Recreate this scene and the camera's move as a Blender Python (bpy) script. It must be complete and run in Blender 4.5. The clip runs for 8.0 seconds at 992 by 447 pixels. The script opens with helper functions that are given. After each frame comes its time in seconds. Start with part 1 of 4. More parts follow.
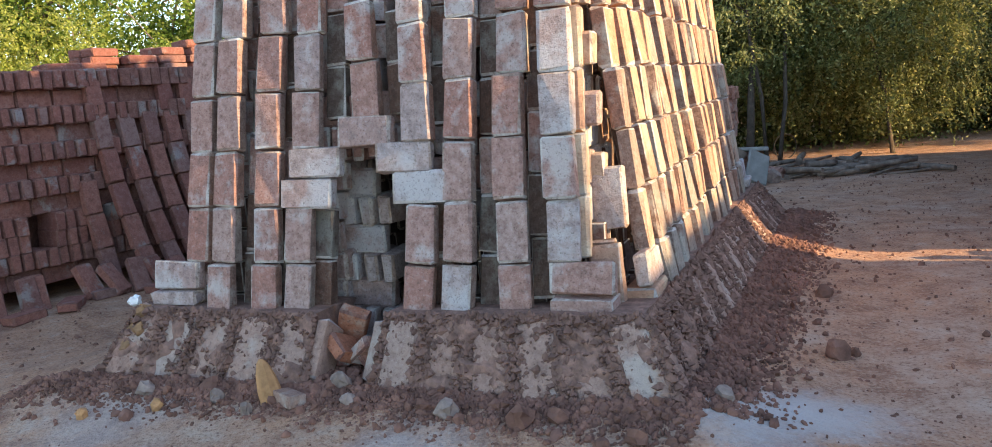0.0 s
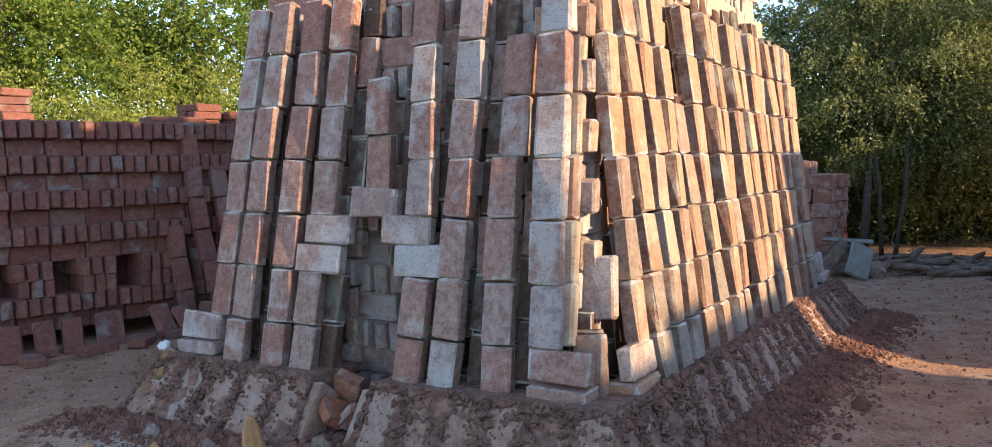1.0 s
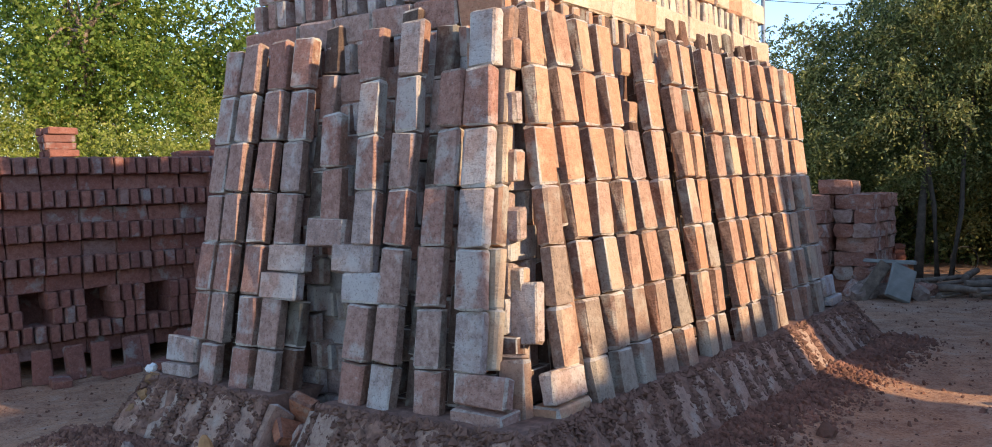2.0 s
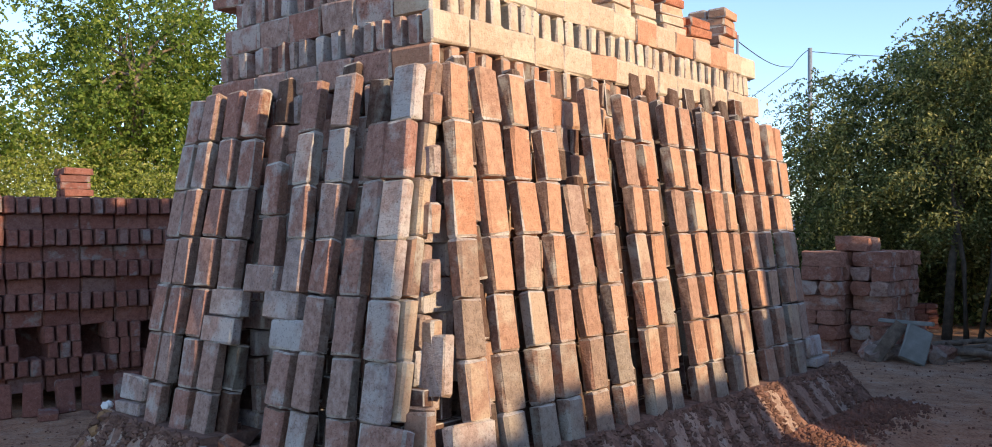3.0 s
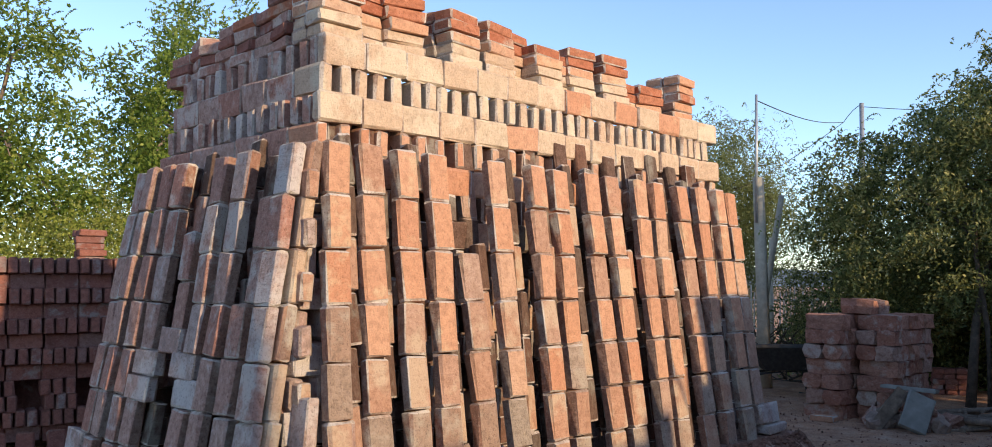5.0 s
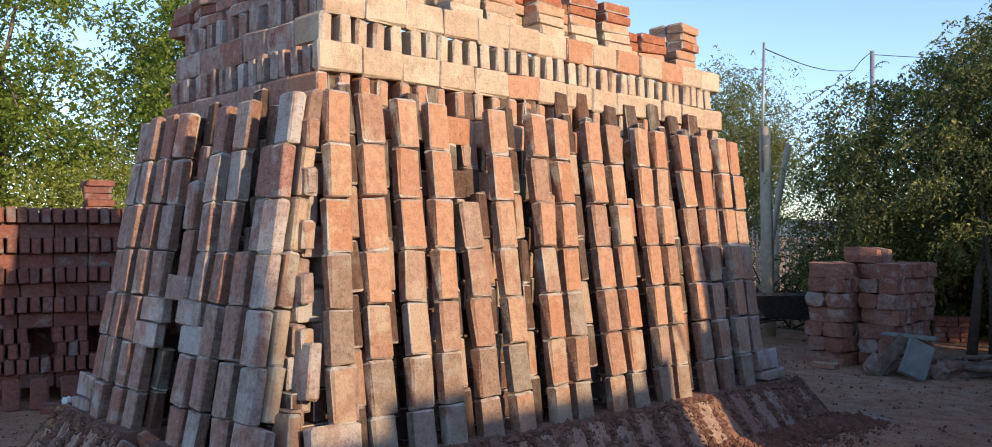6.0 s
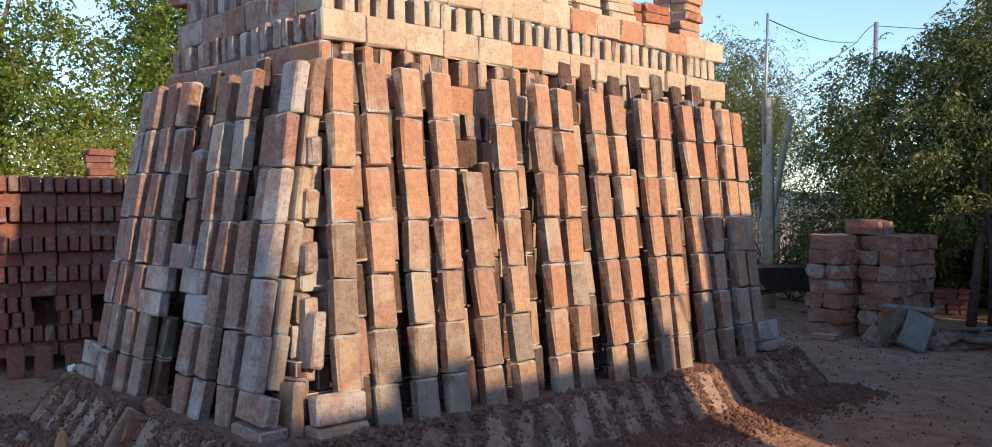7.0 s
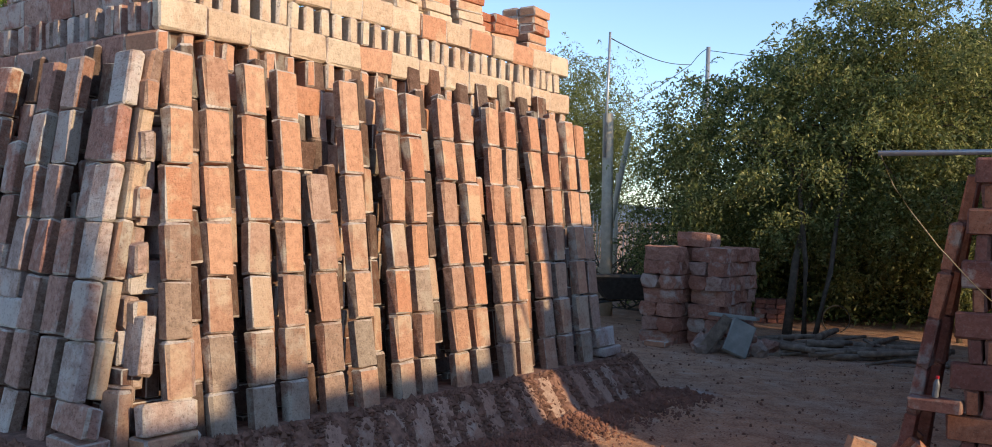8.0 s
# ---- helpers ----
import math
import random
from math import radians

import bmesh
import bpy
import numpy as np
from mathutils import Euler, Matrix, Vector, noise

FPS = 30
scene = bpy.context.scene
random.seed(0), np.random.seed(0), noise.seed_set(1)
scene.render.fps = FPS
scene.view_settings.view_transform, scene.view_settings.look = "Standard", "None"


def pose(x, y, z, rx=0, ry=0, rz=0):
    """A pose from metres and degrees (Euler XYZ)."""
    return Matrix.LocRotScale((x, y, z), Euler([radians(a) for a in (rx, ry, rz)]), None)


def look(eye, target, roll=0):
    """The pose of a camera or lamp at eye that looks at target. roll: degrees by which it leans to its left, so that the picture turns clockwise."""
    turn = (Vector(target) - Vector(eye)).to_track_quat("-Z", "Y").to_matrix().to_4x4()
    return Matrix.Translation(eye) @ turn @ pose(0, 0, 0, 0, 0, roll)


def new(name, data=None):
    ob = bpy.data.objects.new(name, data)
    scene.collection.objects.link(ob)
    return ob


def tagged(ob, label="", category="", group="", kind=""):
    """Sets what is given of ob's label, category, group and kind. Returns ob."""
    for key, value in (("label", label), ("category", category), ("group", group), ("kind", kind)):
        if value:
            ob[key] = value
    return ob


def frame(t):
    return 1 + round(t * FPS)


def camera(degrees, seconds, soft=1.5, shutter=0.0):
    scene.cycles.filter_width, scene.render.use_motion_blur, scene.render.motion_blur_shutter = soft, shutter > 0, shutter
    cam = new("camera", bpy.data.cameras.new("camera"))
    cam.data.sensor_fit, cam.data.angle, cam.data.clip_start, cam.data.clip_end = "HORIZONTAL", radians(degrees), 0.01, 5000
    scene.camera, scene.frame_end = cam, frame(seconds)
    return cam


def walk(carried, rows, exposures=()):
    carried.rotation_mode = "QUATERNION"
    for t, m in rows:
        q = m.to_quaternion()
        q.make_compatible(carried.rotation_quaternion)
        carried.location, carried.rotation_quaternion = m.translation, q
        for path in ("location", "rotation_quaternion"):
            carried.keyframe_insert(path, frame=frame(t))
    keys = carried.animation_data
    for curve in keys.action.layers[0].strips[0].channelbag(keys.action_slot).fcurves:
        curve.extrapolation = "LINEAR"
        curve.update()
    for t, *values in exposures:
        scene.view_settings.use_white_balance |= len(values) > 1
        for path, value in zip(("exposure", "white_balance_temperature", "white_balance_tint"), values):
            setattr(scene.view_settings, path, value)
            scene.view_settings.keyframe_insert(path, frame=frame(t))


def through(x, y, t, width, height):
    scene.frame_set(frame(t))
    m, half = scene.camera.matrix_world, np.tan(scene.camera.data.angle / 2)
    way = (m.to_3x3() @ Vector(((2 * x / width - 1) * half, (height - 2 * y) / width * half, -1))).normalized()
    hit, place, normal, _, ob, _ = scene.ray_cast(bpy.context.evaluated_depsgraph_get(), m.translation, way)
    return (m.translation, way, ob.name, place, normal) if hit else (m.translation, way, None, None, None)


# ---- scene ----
cam = camera(58.0, 8.0, 0.9)
PATH = [
    (0, (0.395, 0.247, 1.323), (0.123, 2.206, 1.028), -4.4),
    (0.5, (0.715, 0.236, 1.355), (0.267, 2.172, 1.133), -2.9),
    (1, (0.988, 0.365, 1.37), (0.411, 2.275, 1.228), -0.9),
    (1.5, (1.323, 0.423, 1.36), (0.624, 2.295, 1.27), -1.6),
    (2, (1.655, 0.476, 1.385), (0.882, 2.318, 1.298), -1.9),
    (2.2, (1.778, 0.528, 1.385), (0.995, 2.368, 1.336), -1.6),
    (3.3, (2.402, 0.766, 1.414), (1.437, 2.518, 1.434), -0.4),
    (3.5, (2.518, 0.8, 1.416), (1.52, 2.533, 1.43), -0.7),
    (4, (2.732, 0.955, 1.43), (1.719, 2.677, 1.508), -1.1),
    (4.2, (2.822, 0.991, 1.448), (1.808, 2.712, 1.554), -0.5),
    (5.3, (3.204, 1.02, 1.468), (2.121, 2.696, 1.605), -0.1),
    (5.5, (3.211, 1.009, 1.463), (2.128, 2.686, 1.577), -0.1),
    (6, (3.21, 1.007, 1.455), (2.119, 2.683, 1.481), -0.2),
    (6.5, (3.207, 1.001, 1.451), (2.112, 2.675, 1.423), -0.1),
    (7, (3.2, 0.993, 1.449), (2.109, 2.668, 1.411), 0.0),
    (7.5, (3.202, 0.991, 1.441), (2.24, 2.744, 1.416), 0.5),
    (8, (3.191, 1.004, 1.436), (2.403, 2.843, 1.42), 1.4),
]
walk(cam, [(t, look(eye, target, roll)) for t, eye, target, roll in PATH],
     exposures=((0, 1.32, 7450, 10), (1, 0.86, 7000, 11), (2, 0.57, 6750, 12), (3.5, 0.20, 6700, 12), (5.5, 0.08, 6700, 12), (8, 0.11, 6700, 11)))

# ---- light ----
# Everything near the kiln is laid out in the kiln's own frame: x along its front, y into it, z up.
KILN = pose(0.42, 3.6, 0, 0, 0, -13.5)
YARD = pose(0.386, 0.076, 0.1, 0, 0, 7.3)      # the frame of what stands beyond the kiln
SUN_UP, SUN_SIDE = 18.0, 2.0
to_sun = KILN.to_3x3() @ Vector((math.cos(radians(SUN_UP)) * math.cos(radians(SUN_SIDE)),
                                 math.cos(radians(SUN_UP)) * math.sin(radians(SUN_SIDE)), math.sin(radians(SUN_UP))))
world = bpy.data.worlds.new("world")
scene.world = world
world.use_nodes = True
wt = world.node_tree
sky = wt.nodes.new("ShaderNodeTexSky")
sky.sky_type, sky.sun_disc = "NISHITA", False
sky.sun_elevation, sky.sun_rotation = radians(SUN_UP), math.atan2(to_sun.x, to_sun.y)
sky.air_density, sky.dust_density, sky.ozone_density = 0.8, 0.15, 2.3
wt.links.new(sky.outputs[0], wt.nodes["Background"].inputs[0])
wt.nodes["Background"].inputs[1].default_value = 0.28
sun = new("sun", bpy.data.lights.new("sun", "SUN"))
sun.data.energy, sun.data.angle, sun.data.color = 5.0, radians(1.0), (1.0, 0.76, 0.48)
sun.matrix_world = look(to_sun * 60, (0, 0, 0))


# ---- materials ----
def material(name, rough=0.9, metal=0.0):
    m = bpy.data.materials.new(name)
    m.use_nodes = True
    b = m.node_tree.nodes["Principled BSDF"]
    b.inputs["Roughness"].default_value, b.inputs["Metallic"].default_value = rough, metal
    b.inputs["Specular IOR Level"].default_value = 0.25
    return m, m.node_tree, b


def node(nt, kind, **values):
    n = nt.nodes.new("ShaderNode" + kind)
    for key, value in values.items():
        n.inputs[key.replace("_", " ")].default_value = value
    return n


def ramp(nt, source, stops):
    n = nt.nodes.new("ShaderNodeValToRGB")
    e = n.color_ramp.elements
    while len(e) < len(stops):
        e.new(0.5)
    for k, (at, c) in enumerate(stops):
        e[k].position = at
        e[k].color = (*c, 1) if len(c) == 3 else c
    nt.links.new(source, n.inputs[0])
    return n.outputs[0]


def mix(nt, fac, a, b, how="MIX"):
    n = nt.nodes.new("ShaderNodeMix")
    n.data_type, n.blend_type = "RGBA", how
    for k, v in ((0, fac), (6, a), (7, b)):
        if isinstance(v, (int, float)):
            n.inputs[k].default_value = v
        elif isinstance(v, tuple):
            n.inputs[k].default_value = (*v, 1)
        else:
            nt.links.new(v, n.inputs[k])
    return n.outputs[2]


def coords(nt, spread=True):
    """Object coordinates, shifted by each object's own chance number so that no two pieces repeat."""
    tc = nt.nodes.new("ShaderNodeTexCoord")
    if not spread:
        return tc.outputs["Object"]
    info = nt.nodes.new("ShaderNodeObjectInfo")
    mul = nt.nodes.new("ShaderNodeMath")
    mul.operation = "MULTIPLY"
    mul.inputs[1].default_value = 83.0
    nt.links.new(info.outputs["Random"], mul.inputs[0])
    add = nt.nodes.new("ShaderNodeVectorMath")
    nt.links.new(tc.outputs["Object"], add.inputs[0])
    nt.links.new(mul.outputs[0], add.inputs[1])
    return add.outputs[0]


def noise_at(nt, co, scale, detail=4, rough=0.6):
    n = node(nt, "TexNoise", Scale=scale, Detail=detail, Roughness=rough)
    nt.links.new(co, n.inputs["Vector"])
    return n.outputs[0]


def relief(nt, b, sources, strength=0.5, distance=0.004):
    height = None
    for out, weight in sources:
        mul = nt.nodes.new("ShaderNodeMath")
        mul.operation = "MULTIPLY"
        mul.inputs[1].default_value = weight
        nt.links.new(out, mul.inputs[0])
        if height is None:
            height = mul.outputs[0]
        else:
            add = nt.nodes.new("ShaderNodeMath")
            nt.links.new(height, add.inputs[0])
            nt.links.new(mul.outputs[0], add.inputs[1])
            height = add.outputs[0]
    bump = node(nt, "Bump", Strength=strength, Distance=distance)
    nt.links.new(height, bump.inputs["Height"])
    nt.links.new(bump.outputs[0], b.inputs["Normal"])


def brick_material(name, colours, ash, ash_colour=(0.42, 0.39, 0.36), island=False, bump=1.0, mottle=0.6):
    """Fired clay: a colour of its own for each brick, scorched blotches, cinder pits and a film of ash that differs from brick to brick."""
    m, nt, b = material(name, 0.94)
    co = coords(nt)
    if island:
        info = nt.nodes.new("ShaderNodeNewGeometry").outputs["Random Per Island"]
    else:
        info = nt.nodes.new("ShaderNodeObjectInfo").outputs["Random"]
    base = ramp(nt, info, [(k / (len(colours) - 1), c) for k, c in enumerate(colours)])
    big = noise_at(nt, co, 7, 5, 0.62)
    mid = noise_at(nt, co, 26, 6, 0.72)
    fine = noise_at(nt, co, 85, 5, 0.75)
    grit = noise_at(nt, co, 210, 3, 0.7)
    # each brick takes more or less ash
    own = nt.nodes.new("ShaderNodeMath")
    own.operation = "MULTIPLY_ADD"
    nt.links.new(info, own.inputs[0])
    own.inputs[1].default_value = 7.31
    own.inputs[2].default_value = 0.13
    part_of = nt.nodes.new("ShaderNodeMath")
    part_of.operation = "FRACT"
    nt.links.new(own.outputs[0], part_of.inputs[0])
    level = nt.nodes.new("ShaderNodeMath")
    level.operation = "MULTIPLY_ADD"
    nt.links.new(part_of.outputs[0], level.inputs[0])
    level.inputs[1].default_value = 0.22
    nt.links.new(big, level.inputs[2])
    dark = mix(nt, ramp(nt, mid, [(0.38, (mottle,) * 3), (0.54, (0, 0, 0))]), base, tuple(0.5 * v for v in colours[0]))
    film = mix(nt, ramp(nt, level.outputs[0], [(0.74 - 0.28 * ash, (0, 0, 0)), (0.84 - 0.20 * ash, (0.85, 0.85, 0.85))]), dark, ash_colour)
    film = mix(nt, ramp(nt, mid, [(0.54, (0, 0, 0)), (0.66, (0.4 * ash + 0.1,) * 3)]), film, ash_colour)
    speck = mix(nt, ramp(nt, fine, [(0.58, (0, 0, 0)), (0.70, (0.35, 0.35, 0.35))]), film, tuple(min(0.7, 1.45 * v) for v in ash_colour))
    pits = mix(nt, ramp(nt, fine, [(0.36, (0.9 * mottle,) * 3), (0.45, (0, 0, 0))]), speck, (0.06, 0.036, 0.028))
    nt.links.new(pits, b.inputs["Base Color"])
    relief(nt, b, [(big, 0.6), (mid, 1.2), (fine, 1.4), (grit, 0.4)], 0.7 * bump, 0.012)
    return m


ASHEN = brick_material("ashen brick", [(0.45, 0.245, 0.19), (0.48, 0.30, 0.245), (0.42, 0.195, 0.145), (0.49, 0.335, 0.28)], 0.42, (0.57, 0.495, 0.45))
GREY = brick_material("grey kiln brick", [(0.48, 0.355, 0.31), (0.51, 0.405, 0.365), (0.45, 0.28, 0.23)], 0.6, (0.58, 0.535, 0.51))
ASHLIT = brick_material("ash-stained brick", [(0.38, 0.285, 0.22), (0.42, 0.325, 0.26), (0.38, 0.24, 0.175), (0.36, 0.30, 0.245)], 0.4, (0.44, 0.37, 0.30), mottle=0.55)
SMOKED_SHADE = brick_material("smoked, gap-shaded brick", [(0.16, 0.092, 0.068), (0.15, 0.105, 0.082), (0.19, 0.095, 0.063), (0.16, 0.12, 0.098)], 0.30, (0.28, 0.25, 0.205))
SINGED = brick_material("singed brick", [(0.46, 0.255, 0.17), (0.45, 0.28, 0.205), (0.50, 0.265, 0.17), (0.46, 0.32, 0.255)], 0.55, (0.54, 0.41, 0.30), bump=0.9, mottle=0.45)
ORANGE = brick_material("orange brick", [(0.59, 0.31, 0.19), (0.61, 0.355, 0.235), (0.55, 0.26, 0.155), (0.60, 0.395, 0.28)], 0.22, (0.62, 0.44, 0.29), bump=0.95, mottle=0.38)
PALE = brick_material("pale scorched brick", [(0.62, 0.46, 0.33), (0.58, 0.41, 0.29), (0.63, 0.50, 0.37)], 0.5, (0.68, 0.58, 0.44), mottle=0.35)
RED = brick_material("new red brick", [(0.40, 0.145, 0.08), (0.43, 0.175, 0.10), (0.36, 0.12, 0.065)], 0.12, (0.42, 0.31, 0.24), bump=0.4)
DULL = brick_material("dull red brick", [(0.26, 0.10, 0.075), (0.30, 0.125, 0.092), (0.21, 0.08, 0.062), (0.26, 0.15, 0.125)], 0.12, (0.29, 0.25, 0.23), bump=0.5, mottle=0.5)
EDGE = brick_material("worn brick edge", [(0.44, 0.32, 0.255), (0.37, 0.24, 0.18), (0.50, 0.39, 0.33)], 0.8, (0.66, 0.605, 0.54))
EDGE_RED = brick_material("worn red edge", [(0.24, 0.105, 0.08), (0.27, 0.13, 0.10)], 0.12, (0.31, 0.22, 0.185))
SOOT_SHADE = brick_material("soot and shade flue side", [(0.31, 0.175, 0.13), (0.34, 0.235, 0.185), (0.38, 0.185, 0.125), (0.32, 0.265, 0.22)], 0.36, (0.50, 0.455, 0.39))
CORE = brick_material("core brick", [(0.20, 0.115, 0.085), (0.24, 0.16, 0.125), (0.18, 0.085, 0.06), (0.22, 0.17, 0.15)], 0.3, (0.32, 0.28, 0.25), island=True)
CORE_FAR = brick_material("far core brick", [(0.24, 0.10, 0.075), (0.27, 0.125, 0.095), (0.20, 0.085, 0.062)], 0.1, (0.3, 0.25, 0.22), island=True)


def plain(name, colour, rough=0.8, metal=0.0, scale=30, vary=0.35, bump=0.3, dist=0.003):
    m, nt, b = material(name, rough, metal)
    co = coords(nt)
    a, c = noise_at(nt, co, scale, 5, 0.65), noise_at(nt, co, scale * 5, 3, 0.6)
    lo, hi = tuple(v * (1 - vary) for v in colour), tuple(min(1, v * (1 + vary)) for v in colour)
    col = ramp(nt, a, [(0.3, lo), (0.55, colour), (0.75, hi)])
    nt.links.new(col, b.inputs["Base Color"])
    relief(nt, b, [(a, 1.0), (c, 0.4)], bump, dist)
    return m


def soil_material():
    m, nt, b = material("trodden red soil", 0.96)
    co = nt.nodes.new("ShaderNodeTexCoord").outputs["Object"]
    big, mid, fine = noise_at(nt, co, 0.9, 5, 0.65), noise_at(nt, co, 5.5, 6, 0.7), noise_at(nt, co, 60, 4, 0.7)
    col = ramp(nt, big, [(0.32, (0.44, 0.255, 0.17)), (0.48, (0.54, 0.285, 0.165)), (0.58, (0.50, 0.30, 0.20)), (0.70, (0.56, 0.39, 0.28))])
    col = mix(nt, ramp(nt, mid, [(0.47, (0, 0, 0)), (0.62, (0.8, 0.8, 0.8))]), col, (0.31, 0.15, 0.092))
    col = mix(nt, ramp(nt, mid, [(0.34, (0.6, 0.6, 0.6)), (0.44, (0, 0, 0))]), col, (0.56, 0.42, 0.32))
    col = mix(nt, ramp(nt, fine, [(0.53, (0, 0, 0)), (0.66, (0.7, 0.7, 0.7))]), col, (0.58, 0.42, 0.31))
    col = mix(nt, ramp(nt, fine, [(0.36, (0.8, 0.8, 0.8)), (0.46, (0, 0, 0))]), col, (0.20, 0.105, 0.07))
    # spilled ash round the firing mouth and off the near corner
    for (px, py), reach, amount in (((0.82, 3.28), 0.5, 0.75), ((1.08, 3.40), 0.4, 0.7), ((-0.35, 3.05), 0.45, 0.5), ((-1.7, 3.5), 0.6, 0.35), ((1.75, 8.0), 0.5, 0.5), ((3.2, 10.6), 1.2, 0.45)):
        sub = nt.nodes.new("ShaderNodeVectorMath")
        sub.operation = "SUBTRACT"
        nt.links.new(co, sub.inputs[0])
        sub.inputs[1].default_value = (px, py, 0)
        flat = nt.nodes.new("ShaderNodeVectorMath")
        flat.operation = "MULTIPLY"
        nt.links.new(sub.outputs[0], flat.inputs[0])
        flat.inputs[1].default_value = (1, 1, 0)
        ln = nt.nodes.new("ShaderNodeVectorMath")
        ln.operation = "LENGTH"
        nt.links.new(flat.outputs[0], ln.inputs[0])
        warp = nt.nodes.new("ShaderNodeMath")
        warp.operation = "MULTIPLY_ADD"
        nt.links.new(noise_at(nt, co, 3.5, 5, 0.7), warp.inputs[0])
        warp.inputs[1].default_value = 1.6 * reach
        nt.links.new(ln.outputs["Value"], warp.inputs[2])
        near = ramp(nt, warp.outputs[0], [(min(0.99, 0.95 * reach), (amount,) * 3), (min(1.0, 1.55 * reach), (0, 0, 0))])
        col = mix(nt, near, col, (0.55, 0.51, 0.48))
    nt.links.new(col, b.inputs["Base Color"])
    relief(nt, b, [(mid, 1.0), (fine, 0.6)], 1.0, 0.035)
    return m


SOIL = soil_material()
CLOD = plain("crumbled clay", (0.215, 0.105, 0.074), 0.97, scale=9, vary=0.55, bump=0.6)
STONE = plain("ashy rubble", (0.29, 0.21, 0.17), 0.95, scale=14, vary=0.45)
OCHRE = plain("ochre clay smear", (0.31, 0.17, 0.085), 0.95, scale=20, vary=0.5, bump=0.7)
YELLOW = plain("yellow underfired clay", (0.46, 0.235, 0.105), 0.9, scale=16, vary=0.4)
CRUMB = plain("dried mud crumbs", (0.21, 0.115, 0.085), 0.97, scale=18, vary=0.55, bump=0.6)
MUD = plain("mud plaster", (0.27, 0.15, 0.11), 0.97, scale=22, vary=0.5, bump=0.9, dist=0.012)
PLINTH = brick_material("mud-smeared brick", [(0.42, 0.255, 0.19), (0.46, 0.29, 0.22), (0.38, 0.215, 0.155), (0.45, 0.325, 0.26)], 0.14, (0.49, 0.395, 0.325), mottle=0.5)
SLAB = plain("pale cement slab", (0.25, 0.245, 0.22), 0.85, scale=8, vary=0.25)
ROUGH_RED = brick_material("rough pile brick", [(0.42, 0.19, 0.13), (0.47, 0.235, 0.165), (0.37, 0.155, 0.105), (0.46, 0.30, 0.24)], 0.28, (0.52, 0.42, 0.36))
BARK = plain("grey bark", (0.10, 0.075, 0.056), 0.95, scale=14, vary=0.5, bump=0.9, dist=0.01)
LOG = plain("weathered firewood", (0.22, 0.165, 0.125), 0.93, scale=12, vary=0.55, bump=0.7, dist=0.006)
CONCRETE = plain("concrete post", (0.46, 0.40, 0.31), 0.9, scale=12, vary=0.2)
STEEL = plain("painted steel tube", (0.42, 0.44, 0.46), 0.45, 0.6, scale=20, vary=0.15)
DARK_STEEL = plain("rusty dark steel", (0.06, 0.055, 0.05), 0.6, 0.5, scale=20, vary=0.4)
RUBBER = plain("black rubber", (0.02, 0.02, 0.02), 0.8, scale=30, vary=0.2)
STRING = plain("tan cord", (0.42, 0.33, 0.2), 0.8, scale=60, vary=0.2)
PICKET = plain("bleached stakes", (0.5, 0.46, 0.37), 0.9, scale=20, vary=0.4)
HILL = plain("hazy hill", (0.20, 0.25, 0.32), 1.0, scale=0.02, vary=0.15, bump=0.0)
PAPER = plain("crumpled paper", (0.75, 0.74, 0.72), 0.8, scale=20, vary=0.1)


def leaf_material(name, colours, through):
    m, nt, b = material(name, 0.6)
    info = nt.nodes.new("ShaderNodeNewGeometry").outputs["Random Per Island"]
    col = ramp(nt, info, [(k / (len(colours) - 1), c) for k, c in enumerate(colours)])
    nt.links.new(col, b.inputs["Base Color"])
    tr = nt.nodes.new("ShaderNodeBsdfTranslucent")
    nt.links.new(col, tr.inputs[0])
    mx = nt.nodes.new("ShaderNodeMixShader")
    mx.inputs[0].default_value = through
    nt.links.new(b.outputs[0], mx.inputs[1])
    nt.links.new(tr.outputs[0], mx.inputs[2])
    nt.links.new(mx.outputs[0], nt.nodes["Material Output"].inputs[0])
    return m


LEAF_BRIGHT = leaf_material("bright leaf", [(0.32, 0.36, 0.07), (0.44, 0.46, 0.10), (0.14, 0.20, 0.04), (0.52, 0.50, 0.18)], 0.5)
LEAF_CROWN = leaf_material("crown leaf", [(0.10, 0.17, 0.03), (0.23, 0.31, 0.05), (0.06, 0.11, 0.02), (0.38, 0.42, 0.10)], 0.5)
LEAF_DARK = leaf_material("dusty mesquite leaf", [(0.13, 0.15, 0.045), (0.26, 0.28, 0.09), (0.04, 0.06, 0.02), (0.50, 0.47, 0.19)], 0.4)
LEAF_SOFT = leaf_material("feathery leaf", [(0.17, 0.19, 0.07), (0.22, 0.24, 0.09), (0.13, 0.16, 0.05)], 0.4)
TWIG = plain("dry twig", (0.10, 0.075, 0.055), 0.95, scale=30, vary=0.4)


# ---- builders ----
rng = random.Random(7)


def basis(at, ax, ay, az):
    m = Matrix.Identity(4)
    for k, v in enumerate((ax, ay, az)):
        m.col[k][:3] = Vector(v).normalized()
    m.col[3][:3] = at
    return m


def mesh_of(name, bm, mats):
    me = bpy.data.meshes.new(name)
    bm.to_mesh(me)
    bm.free()
    for m in mats if isinstance(mats, (list, tuple)) else [mats]:
        me.materials.append(m)
    return me


def thing(name, m, label, category, group="", kind=""):
    ob = new(name)
    ob.empty_display_size = 0.1
    ob.matrix_world = m
    return tagged(ob, label, category, group, kind)


def part(name, bm, mats, parent, label="", m=None):
    ob = new(name, bm if isinstance(bm, bpy.types.Mesh) else mesh_of(name, bm, mats))
    ob.parent = parent
    if m is not None:
        ob.matrix_basis = m
    return tagged(ob, label)


